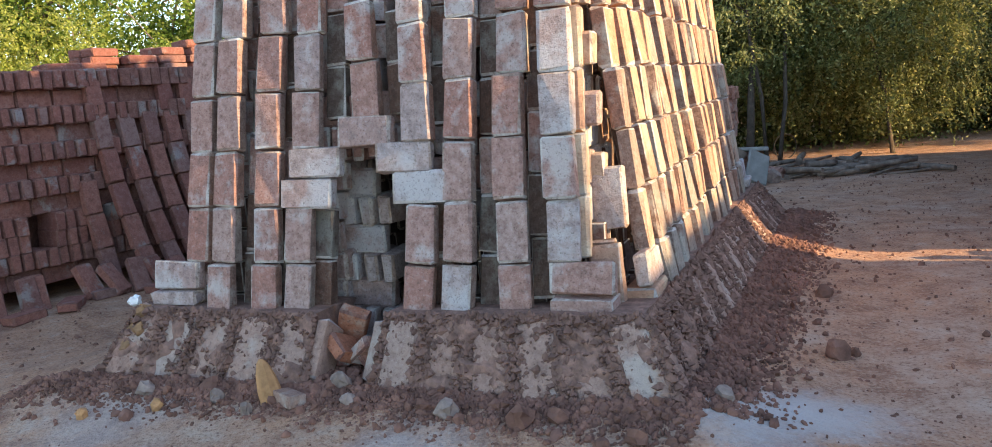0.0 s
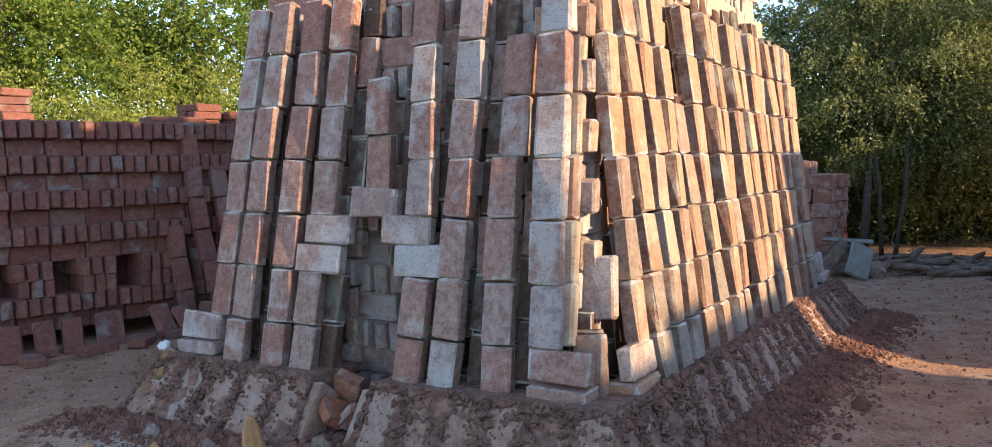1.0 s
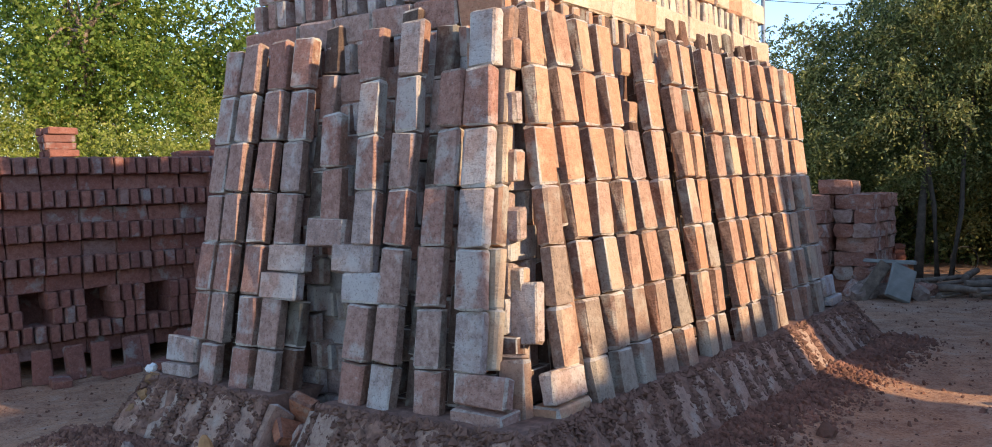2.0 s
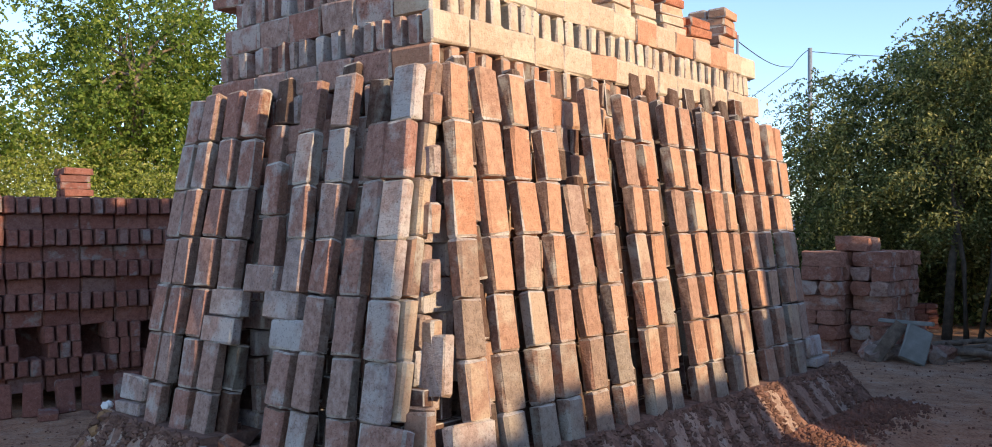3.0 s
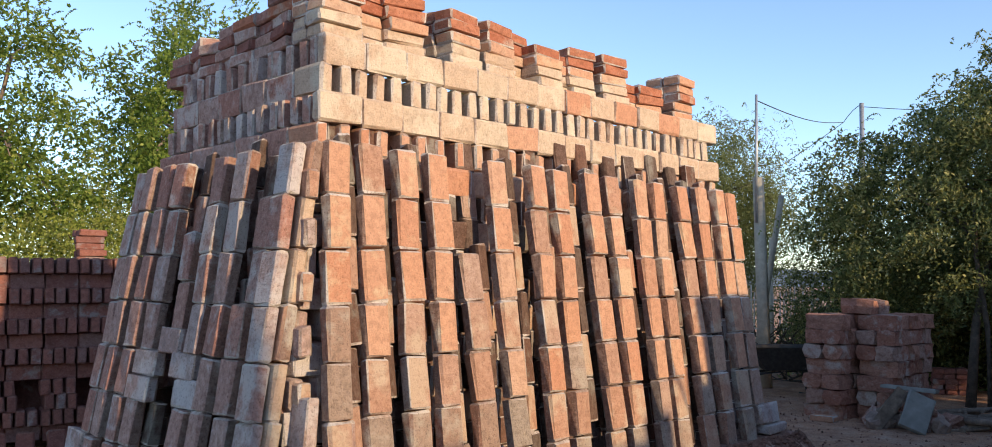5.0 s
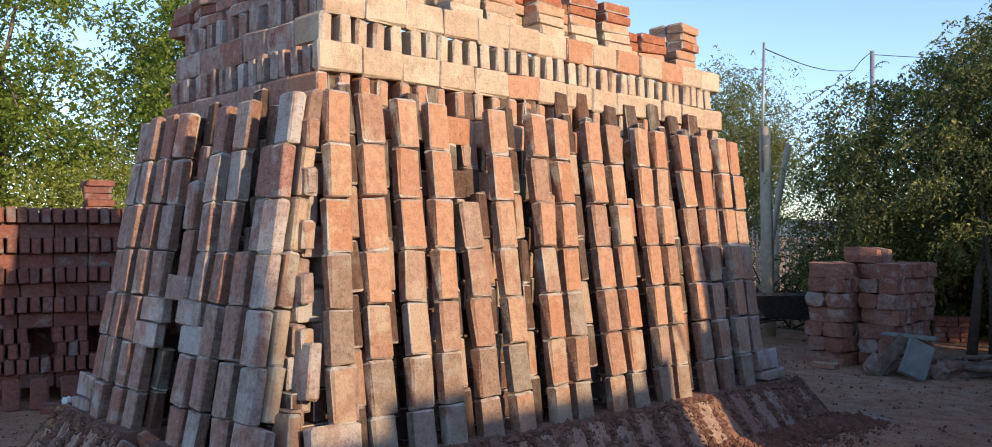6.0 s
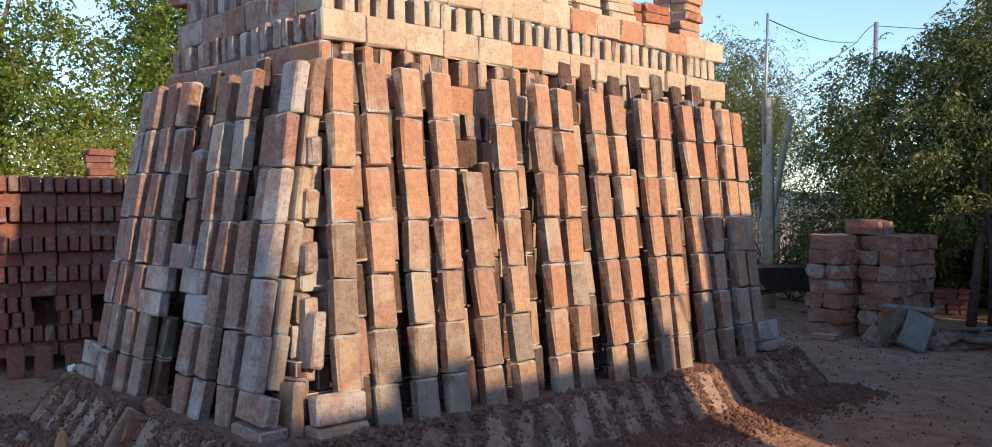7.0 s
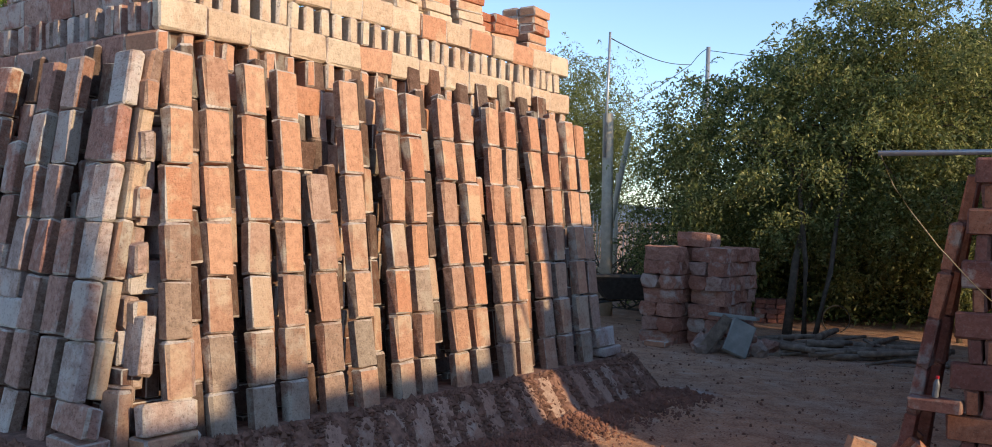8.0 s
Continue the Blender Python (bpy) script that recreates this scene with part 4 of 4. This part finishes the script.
        pull = 0.955 if sum(abs(c) > 0.4 for c in n) == 3 else 0.985 if sum(abs(c) > 0.4 for c in n) == 2 else 1.0
        v.co = Vector((n.x * size[0], n.y * size[1], n.z * size[2])) * pull + Vector((r.uniform(-1, 1), r.uniform(-1, 1), r.uniform(-1, 1))) * 0.011
    return mesh_of("brick", bm, ROUGH_RED)


def build_pile():
    meshes = [rough_mesh((0.27, 0.15, 0.152), k) for k in range(6)]
    halves = [rough_mesh((0.155, 0.20, 0.152), 20 + k) for k in range(4)]
    spots = ((0.97, 10.86, 7, 4, 0.42, "stack of rough red bricks, crumbled and stained"), (1.47, 10.94, 7, 5, 0.40, "deeper stack of rough red bricks, crumbled and stained"))
    for wx, wy, levels, deep, wide, label in spots:
        z0 = ground_height(wx, wy) - 0.01
        ob = thing("rough_brick_pile", pose(wx, wy, z0, 0, 0, -17), label, "brick pile", "rough brick piles")
        for k in range(levels):
            for row in range(deep):
                y = row * 0.17
                shrink = 0.02 * k * 0.3
                if (k + row) % 3 == 0:
                    items = [(0.0, meshes, wide / 0.27)]
                else:
                    items = [(-wide / 4, halves, 1.28), (wide / 4, halves, 1.28)]
                for x, pool, sx in items:
                    o = new("brick", rng.choice(pool))
                    o.parent = ob
                    o.matrix_basis = pose(x + rng.uniform(-0.022, 0.022) + shrink, y + rng.uniform(-0.022, 0.022), 0.155 * (k + 0.5), rng.uniform(-2, 2), rng.uniform(-3, 3), rng.uniform(-3, 3)) @ Matrix.Diagonal((sx, 1, 1, 1))
        if deep == 4:
            for x, y in ((0.12, 0.25), (0.14, 0.45)):
                o = new("brick", meshes[2])
                o.parent = ob
                o.matrix_basis = pose(x + 0.15, y, 0.155 * 7.5, 0, 4, 4) @ Matrix.Diagonal((1.25, 1.1, 1, 1))
    solo("fallen_brick", brick_mesh(ORANGE, 2), None, Matrix.Translation((1.02, 10.52, ground_height(1.02, 10.52) + 0.03)) @ pose(0, 0, 0, 90, 0, 80), "orange brick lying before the pile", "brick")


build_pile()
bm = bmesh.new()
box(bm, (0.24, 0.045, 0.36), None, 0.006, 0.014, 3)
slab_z = ground_height(1.90, 10.28)
solo("cement_slab", bm, [SLAB, SLAB], pose(1.92, 10.26, slab_z + 0.19, -24, 22, 15), "pale blue-grey cement slab leaning on rubble", "slab")
for x, y, s, mat in ((2.46, 10.05, 0.13, STONE), (2.72, 10.2, 0.16, STONE), (2.86, 10.05, 0.12, STONE), (2.95, 10.2, 0.14, ROUGH_RED), (2.55, 10.2, 0.15, STONE), (3.02, 10.0, 0.10, STONE), (2.40, 10.35, 0.12, ROUGH_RED), (3.1, 10.3, 0.12, ROUGH_RED)):
    bm = bmesh.new()
    lump(bm, (0, 0, 0), s, rng, sub=2)
    p = YARD @ Vector((x, y, 0))
    solo("rubble_lump", bm, mat, Matrix.Translation((p.x, p.y, ground_height(p.x, p.y) + s * 0.45)), "rough lump of broken masonry behind the slab", "stone", "rubble by the slab")
bm = bmesh.new()
box(bm, (0.12, 0.05, 0.46), None, 0.006, 0.012, 8)
solo("leaning_plank", bm, [LOG, LOG], pose(1.66, 10.36, slab_z + 0.2, -10, 38, 12), "short weathered plank leaning by the slab", "plank")
bm = bmesh.new()
lump(bm, (0, 0, 0), 0.19, rng, sub=2)
solo("rubble_lump", bm, ROUGH_RED, Matrix.Translation((1.93, 10.60, ground_height(1.93, 10.60) + 0.17)), "rough block of broken masonry under a board", "stone", "rubble by the slab")
bm = bmesh.new()
box(bm, (0.50, 0.16, 0.035), None, 0.006, 0.006, 12)
solo("top_board", bm, [SLAB, SLAB], pose(1.83, 10.50, slab_z + 0.385, -6, 2, -8), "pale broken board laid over the slab and rubble", "board")
brick_stack(0, 0, 5, 12, "low stack of dark bricks in the trees' shade", [DULL], 0, "dark stacks under the trees", 3, Matrix.Translation((1.85, 13.7, ground_height(1.85, 13.7))))
rw = random.Random(21)
for k in range(46):
    x, y = rw.uniform(3.0, 4.75), rw.uniform(10.0, 11.3)
    a = rw.gauss(0.1, 0.6) if rw.random() < 0.7 else rw.uniform(0, 3.1)
    ln, rad = rw.uniform(0.35, 0.85), rw.uniform(0.018, 0.045)
    p = YARD @ Vector((x, y, 0))
    x, y = p.x, p.y
    z = ground_height(x, y) + rad + rw.choice((0, 0, 0.05, 0.10)) * max(0, 1 - abs(x - 2.9) / 1.1)
    d = Vector((math.cos(a), math.sin(a), rw.uniform(-0.05, 0.12)))
    side = Vector((-d.y, d.x, 0))
    bend = rw.uniform(-0.06, 0.06)
    pts = [Vector((0, 0, 0)) + d * ln * (t - 0.5) + side * bend * math.sin(t * 3.1) for t in (0, 0.25, 0.5, 0.75, 1)]
    solo("firewood_log", tube(pts, [rad, rad * 0.97, rad * 0.92, rad * 0.85, rad * 0.72], 8), LOG, Matrix.Translation((x, y, z)), "weathered grey branch in a heap of firewood", "log", "firewood heap")
solo("wire_hoop", tube([(math.cos(a) * 0.17, 0, math.sin(a) * 0.17) for a in (k * 2 * math.pi / 24 for k in range(25))], [0.008] * 25, 6), DARK_STEEL, pose(2.72, 13.0, 0.25, 0, 0, 20), "dark wire hoop standing in the shade", "hoop")


def build_barrow():
    ob = thing("wheelbarrow", pose(0.08, 12.5, ground_height(0.08, 12.5), 0, 0, 207), "dark steel wheelbarrow parked beside the kiln", "wheelbarrow")
    bm = bmesh.new()
    rings = []
    for z, w, l, t in ((0.32, 0.20, 0.22, 0), (0.60, 0.32, 0.42, 0), (0.61, 0.33, 0.43, 0), (0.60, 0.30, 0.40, 0), (0.34, 0.18, 0.20, 0)):
        rings.append([bm.verts.new((x, y, z)) for x, y in ((-l, -w), (0, -w * 1.05), (l, -w), (l * 1.08, 0), (l, w), (0, w * 1.05), (-l, w), (-l * 1.08, 0))])
    for a, b in zip(rings, rings[1:]):
        for i in range(8):
            bm.faces.new((a[i], a[(i + 1) % 8], b[(i + 1) % 8], b[i]))
    bm.faces.new(rings[0][::-1])
    bm.faces.new(rings[-1])
    part("tray", bm, DARK_STEEL, ob)
    for s in (-1, 1):
        part("handle", tube([(-0.85, 0.27 * s, 0.52), (-0.3, 0.22 * s, 0.33), (0.25, 0.14 * s, 0.28), (0.58, 0.06 * s, 0.2)], [0.017] * 4), DARK_STEEL, ob)
        part("leg", tube([(-0.30, 0.21 * s, 0.33), (-0.36, 0.22 * s, 0.0), (-0.26, 0.22 * s, 0.0)], [0.014] * 3), DARK_STEEL, ob)
    wheel = part("wheel", tube([(0.60 + math.cos(a) * 0.16, 0, 0.19 + math.sin(a) * 0.16) for a in (k * math.pi / 9 for k in range(19))], [0.035] * 19), RUBBER, ob, "black rubber wheel")
    bm = bmesh.new()
    bmesh.ops.create_cone(bm, cap_ends=True, segments=16, radius1=0.12, radius2=0.12, depth=0.03, matrix=pose(0.60, 0, 0.19, 90))
    part("rim", bm, DARK_STEEL, wheel)


build_barrow()


# ---- posts, wires and fence ----
def post(name, foot, head, r0, r1, mat, label, square=False):
    return solo(name, tube([(0, 0, 0), Vector(head) - Vector(foot)], [r0, r1], 4 if square else 9), mat, Matrix.Translation(foot), label, "post")


gz = 0.0
post("concrete_post", (-0.33, 13.25, gz), (-0.357, 13.20, 2.92), 0.10, 0.085, CONCRETE, "weathered square concrete post", True)
solo("antenna_rod", tube([(-0.37, 13.12, 2.3), (-0.335, 13.12, 4.05)], [0.022, 0.018], 8), STEEL, Matrix.Identity(4), "thin steel rod fixed to the post", "rod")
post("leaning_post", (-0.67, 13.7, gz), (-0.176, 13.7, 2.71), 0.05, 0.04, CONCRETE, "pale wooden post leaning against the wind")
post("far_post", (-0.62, 22.0, gz), (-0.557, 22.0, 5.48), 0.06, 0.05, STEEL, "far slim steel post")
post("far_post", (-1.33, 17.2, gz), (-1.31, 17.2, 2.3), 0.035, 0.03, CONCRETE, "far slim pale post")


def wire(a, b, sag, name="overhead_wire"):
    a, b = Vector(a), Vector(b)
    pts = [a.lerp(b, t / 12) - Z * sag * math.sin(math.pi * t / 12) for t in range(13)]
    solo(name, tube(pts, [0.008] * 13, 5), DARK_STEEL, Matrix.Identity(4), "thin slack overhead wire", "wire", "overhead wires")


wire((-0.335, 13.12, 3.97), (-0.947, 22.0, 5.09), 0.12)
wire((-3.6, 17.0, 2.6), (-0.947, 22.0, 5.09), 0.25)
wire((-0.947, 22.0, 5.09), (-0.557, 22.0, 5.46), -0.05)
wire((-0.557, 22.0, 5.40), (5.5, 23.0, 5.4), 0.3)
fence = thing("picket_fence", YARD @ pose(0, 18.4, gz), "low fence of bleached uneven stakes", "fence")
rf = random.Random(4)
for k in range(70):
    x = -2.2 + k * 0.075 + rf.uniform(-0.02, 0.02)
    h = 1.3 + rf.uniform(-0.16, 0.16)
    part("stake", tube([(x, 0.02 * rf.uniform(-1, 1), 0), (x + rf.uniform(-0.05, 0.05), rf.uniform(-0.03, 0.03), h)], [0.02, 0.014], 5), PICKET, fence)
for z in (0.5, 1.05):
    part("rail", tube([(-2.3, 0.03, z), (3.2, 0.03, z + 0.03)], [0.018, 0.018], 5), PICKET, fence)


# ---- trees ----
def leaf_mesh(name, centres, axes, sides, lengths, widths, mat):
    """Many small pointed leaves in one mesh."""
    n = len(centres)
    a, s = axes * (lengths / 2)[:, None], sides * (widths / 2)[:, None]
    v = np.stack([centres - a, centres + s - a * 0.1, centres + a, centres - s - a * 0.1], 1).reshape(-1, 3).astype(np.float32)
    me = bpy.data.meshes.new(name)
    me.vertices.add(4 * n)
    me.vertices.foreach_set("co", v.ravel())
    me.loops.add(4 * n)
    me.loops.foreach_set("vertex_index", np.arange(4 * n, dtype=np.int32))
    me.polygons.add(n)
    me.polygons.foreach_set("loop_start", np.arange(0, 4 * n, 4, dtype=np.int32))
    me.update(calc_edges=True)
    me.validate()
    me.materials.append(mat)
    return me


def unit_rows(v):
    return v / np.maximum(np.linalg.norm(v, axis=1), 1e-6)[:, None]


def crown(blobs, clumps, sprays, per, leaf, seed, droop=0.4, clump=0.32, hollow=0.45):
    """Leaves along drooping sprays, sprays in clumps, clumps mostly in the outer part of the given ellipsoids."""
    g = np.random.default_rng(seed)
    vol = np.array([rx * ry * rz for (_, (rx, ry, rz)) in blobs])
    pick = g.choice(len(blobs), clumps, p=vol / vol.sum())
    mid = np.array([c for c, _ in blobs])[pick]
    rad = np.array([r for _, r in blobs])[pick]
    u = unit_rows(g.normal(size=(clumps, 3)))
    depth = hollow + (1 - hollow) * g.random(clumps) ** 0.6
    centre = mid + u * rad * (depth * g.uniform(0.85, 1.12, clumps))[:, None]
    size = clump * g.uniform(0.55, 1.3, clumps)
    k = np.repeat(np.arange(clumps), sprays)
    start = centre[k] + g.normal(size=(len(k), 3)) * size[k][:, None] * np.array((0.55, 0.55, 0.40))
    d = unit_rows(u[k] * 0.7 + g.normal(size=(len(k), 3)) * 0.8 + np.array((0, 0, 0.15)))
    q = np.repeat(np.arange(len(k)), per)
    t = np.tile(np.linspace(0.1, 1.0, per), len(k))
    ln = leaf[0] * 4.5 * g.uniform(0.7, 1.3, len(k))
    pos = start[q] + d[q] * (t * ln[q])[:, None]
    pos[:, 2] -= droop * ln[q] * t ** 2
    axis = unit_rows(d[q] * 0.4 + g.normal(size=(len(q), 3)) * 0.75)
    side = unit_rows(np.cross(axis, g.normal(size=(len(q), 3))))
    f = g.uniform(0.6, 1.25, len(q))
    return centre, (pos, axis, side, leaf[0] * f, leaf[1] * f)


def tree(name, foot, trunk, blobs, clumps, sprays, per, leaf, mat, seed, label, droop=0.4, clump=0.32, limbs=14, r0=0.13, hollow=0.45, bark=None):
    """trunk: points from the foot up, relative to it. Limbs run from the trunk to clumps of the crown."""
    ob = thing(name, YARD @ Matrix.Translation(foot), label, "bush" if "bush" in name else "tree")
    centre, leaves = crown(blobs, clumps, sprays, per, leaf, seed, droop, clump, hollow)
    r = random.Random(seed)
    pts = [Vector(p) for p in trunk]
    bm = tube(pts, [r0 * (1 - 0.6 * k / (len(pts) - 1)) for k in range(len(pts))], 9)
    part("trunk", bm, bark or BARK, ob)
    for k in range(limbs):
        a = pts[r.randrange(max(1, len(pts) // 2), len(pts))]
        b = Vector(centre[r.randrange(len(centre))])
        m1 = a.lerp(b, 0.35) + Vector((r.uniform(-0.2, 0.2), r.uniform(-0.2, 0.2), r.uniform(0, 0.35)))
        m2 = a.lerp(b, 0.7) + Vector((r.uniform(-0.2, 0.2), r.uniform(-0.2, 0.2), r.uniform(0, 0.3)))
        w = r0 * r.uniform(0.25, 0.45)
        part("limb", tube([a, m1, m2, b], [w, w * 0.7, w * 0.45, w * 0.15], 6), bark or BARK, ob)
    part("crown", leaf_mesh("crown", *leaves, mat), None, ob)
    return ob


DARK_TREE = "spreading dusty green mesquite with fine drooping leaves"
tree("mesquite_tree", (3.85, 13.2, 0), [(-0.5, -1.1, -0.1), (-0.4, -0.9, 0.9), (-0.2, -0.4, 1.7), (0.1, 0, 2.4)],
     [((-0.3, 0.2, 2.2), (1.9, 1.6, 1.5)), ((1.2, 0.0, 2.7), (1.9, 1.7, 1.9)), ((0.4, 0.3, 3.3), (1.5, 1.4, 1.1)), ((-1.75, 0.4, 1.5), (1.0, 1.0, 1.3)), ((-1.2, 0.2, 2.3), (1.1, 1.0, 1.2)), ((2.0, -0.2, 1.7), (1.4, 1.2, 1.4))], 620, 44, 9, (0.055, 0.024), LEAF_DARK, 31, DARK_TREE, 0.8, 0.27, 26, 0.06, 0.45)
tree("mesquite_tree", (7.7, 16.0, 0), [(0, 0, -0.1), (0.1, 0.1, 1.2), (-0.1, 0.2, 2.3)],
     [((0, 0.2, 2.8), (2.2, 1.9, 2.1)), ((-0.9, -0.2, 3.4), (1.6, 1.4, 1.5)), ((0.4, -0.4, 1.6), (1.8, 1.4, 1.4))], 380, 40, 9, (0.065, 0.032), LEAF_DARK, 32, DARK_TREE, 0.8, 0.28, 22, 0.10, 0.4)
tree("mesquite_tree", (5.2, 16.0, 0), [(0, 0, -0.1), (0.1, 0.0, 1.4), (0.2, 0.1, 2.6)],
     [((0, 0, 2.4), (3.0, 1.8, 2.1)), ((1.8, 0.2, 3.2), (2.0, 1.6, 1.6))], 380, 22, 8, (0.07, 0.04), LEAF_DARK, 33, DARK_TREE, 0.6, 0.45, 14, 0.12, 0.2)
tree("mesquite_tree", (8.6, 17.0, 0), [(0, 0, -0.1), (0.1, 0.0, 1.4), (0.2, 0.1, 2.6)],
     [((0, 0, 2.8), (2.4, 2.0, 2.3)), ((-0.3, -0.6, 1.4), (2.2, 1.6, 1.3))], 300, 22, 8, (0.07, 0.04), LEAF_DARK, 34, DARK_TREE, 0.6, 0.45, 12, 0.12, 0.2)
for k, (x, y) in enumerate(((10.9, 13.0), (11.8, 15.6), (10.2, 17.6))):
    tree("mesquite_tree", (x, y, 0), [(0, 0, -0.1), (0.1, 0.0, 1.3), (0.1, 0.1, 2.5)],
         [((0, 0, 2.9), (1.9, 1.7, 1.7)), ((-0.3, -0.4, 1.5), (1.8, 1.5, 1.3))], 260, 24, 8, (0.075, 0.042), LEAF_DARK, 36 + k, DARK_TREE, 0.6, 0.4, 12, 0.11, 0.2)
BUSHY = "low dark undergrowth in the shade of the trees"
for k, (x, y, w, h) in enumerate(((2.3, 15.0, 1.2, 0.9), (3.6, 14.4, 1.3, 0.95), (5.0, 14.2, 1.3, 0.9), (6.6, 14.6, 1.4, 1.1), (8.2, 15.2, 1.4, 1.1), (3.2, 17.0, 1.6, 1.2), (10.2, 15.4, 1.5, 1.2), (4.4, 16.6, 2.0, 1.5), (6.4, 17.2, 2.2, 1.6), (8.6, 18.0, 2.3, 1.7), (11.0, 18.0, 2.4, 1.7), (9.4, 13.8, 1.5, 0.9), (12.6, 16.4, 2.0, 1.4))):
    tree("dark_bush", (x, y, 0), [(0, 0, -0.05), (0.05, 0, 0.4), (0, 0.05, 0.8)], [((0, 0, h * 0.85), (w, 0.9, h))], int(75 * w), 20, 7, (0.085, 0.042), LEAF_DARK, 50 + k, BUSHY, 0.4, 0.34, 6, 0.03, 0.2)
for k, (foot, head) in enumerate((((3.55, 12.0, 0), (3.50, 12.6, 2.4)), ((3.66, 11.84, 0), (4.1, 12.6, 2.2)), ((5.3, 12.2, 0), (5.2, 12.9, 2.3)))):
    foot, head = Vector(foot), Vector(head)
    solo("bare_trunk", tube([foot - Z * 0.05 - foot, (head - foot) * 0.35 + Vector((0.03, 0, 0)), (head - foot) * 0.7 - Vector((0.03, 0, 0)), head - foot], [0.036, 0.030, 0.026, 0.02], 8), BARK, YARD @ Matrix.Translation(foot), "thin grey trunk slanting under the crown", "trunk", "thin trunks")

LIGHT_TREE = "tall sunlit tree with bright green leaves and gaps of sky"
for k, (x, y, h, w) in enumerate(((-9.8, 13.6, 4.4, 1.9), (-12.2, 11.2, 4.6, 2.0), (-8.0, 16.2, 4.2, 2.0), (-10.9, 15.8, 5.4, 2.4), (-14.5, 9.5, 4.6, 2.2), (-6.0, 18.6, 4.2, 2.0))):
    tree("leafy_tree", (x, y, 0), [(0, 0, -0.1), (0.1, 0.05, h * 0.3), (-0.1, 0.1, h * 0.6), (0.05, 0, h * 0.95)],
         [((0, 0, h * 0.95), (w, w * 0.8, h * 0.55)), ((w * 0.5, -0.4, h * 0.65), (w * 0.8, w * 0.7, h * 0.35)), ((-w * 0.5, 0.2, h * 0.8), (w * 0.8, w * 0.7, h * 0.4))],
         190, 22, 8, (0.085, 0.052), LEAF_CROWN, 70 + k, LIGHT_TREE, 0.35, 0.42, 18, 0.13, 0.35, LOG)
SHRUB = "dense yellow-green shrub in full sun"
for k, (x, y, w, h) in enumerate(((-6.6, 13.4, 1.5, 1.15), (-8.2, 12.2, 1.6, 1.35), (-9.8, 10.9, 1.6, 1.4), (-11.4, 9.7, 1.6, 1.4), (-5.2, 15.2, 1.6, 1.2), (-13.2, 8.6, 1.7, 1.4), (-4.2, 17.2, 1.5, 1.1), (-7.4, 14.6, 1.6, 1.7), (-10.6, 12.2, 1.6, 1.9))):
    tree("sunny_bush", (x, y, 0), [(0, 0, -0.05), (0.05, 0, 0.5), (0, 0.05, 1.0)], [((0, 0, h * 0.9), (w, w * 0.8, h))], 170, 24, 8, (0.056, 0.030), LEAF_BRIGHT, 90 + k, SHRUB, 0.5, 0.36, 6, 0.04, 0.35)
tree("feathery_tree", (-0.9, 20.3, 0), [(0, 0, -0.1), (0.1, 0, 1.6), (0.0, 0.1, 3.4)], [((0, 0, 3.3), (1.5, 1.4, 1.8)), ((0.4, 0, 2.0), (1.3, 1.2, 1.6))], 240, 24, 9, (0.10, 0.022), LEAF_SOFT, 120, "thin feathery yellow-green tree", 1.1, 0.45, 16, 0.09, 0.2)
tree("feathery_tree", (-3.2, 21.5, 0), [(0, 0, -0.1), (0.1, 0, 1.4), (0.0, 0.1, 3.0)], [((0, 0, 2.6), (1.8, 1.4, 2.0))], 200, 24, 9, (0.10, 0.022), LEAF_SOFT, 121, "thin feathery yellow-green tree", 1.1, 0.45, 12, 0.09, 0.2)


def build_brush():
    r = random.Random(9)
    bm = bmesh.new()
    for k in range(150):
        p = Vector((r.uniform(0.2, 2.0), r.uniform(13.4, 15.0), r.uniform(0.0, 0.5)))
        d = Vector((r.uniform(-1, 1), r.uniform(-0.5, 0.5), r.uniform(0.0, 0.9))).normalized() * r.uniform(0.4, 0.9)
        b = Vector((r.uniform(-0.12, 0.12), r.uniform(-0.1, 0.1), r.uniform(-0.1, 0.15)))
        w = r.uniform(0.006, 0.018)
        tube([p, p + d * 0.5 + b, p + d], [w, w * 0.7, w * 0.3], 5, bm) if k == 0 else tube_into(bm, [p, p + d * 0.5 + b, p + d], [w, w * 0.7, w * 0.3])
    ob = new("brush_heap", mesh_of("brush_heap", bm, TWIG))
    ob.matrix_world = YARD
    tagged(ob, "tangled heap of dark dry branches before the fence", "brush", kind="stuff")


def tube_into(bm, pts, radii, sides=5):
    rows = []
    for k, p in enumerate(pts):
        d = (pts[min(k + 1, len(pts) - 1)] - pts[max(k - 1, 0)]).normalized()
        a = d.orthogonal().normalized()
        b = d.cross(a)
        rows.append([bm.verts.new(p + (a * math.cos(i * 2 * math.pi / sides) + b * math.sin(i * 2 * math.pi / sides)) * radii[k]) for i in range(sides)])
    for a, b in zip(rows, rows[1:]):
        for i in range(sides):
            bm.faces.new((a[i], a[(i + 1) % sides], b[(i + 1) % sides], b[i]))


build_brush()


def build_hill():
    bm = bmesh.new()
    rows = []
    for k in range(81):
        a = radians(-70 + k * 1.75)
        x, y = 420 * math.sin(a), 420 * math.cos(a)
        h = 9 + 5 * noise.noise((k * 0.13, 0, 0)) + 2.5 * noise.noise((k * 0.5, 4, 0))
        rows.append([bm.verts.new((x, y, -1)), bm.verts.new((x * 1.05, y * 1.05, h))])
    for a, b in zip(rows, rows[1:]):
        bm.faces.new((a[0], b[0], b[1], a[1]))
    solo("backdrop", bm, HILL, Matrix.Identity(4), "low blue hazy hills on the horizon", "hills", kind="structure")


build_hill()
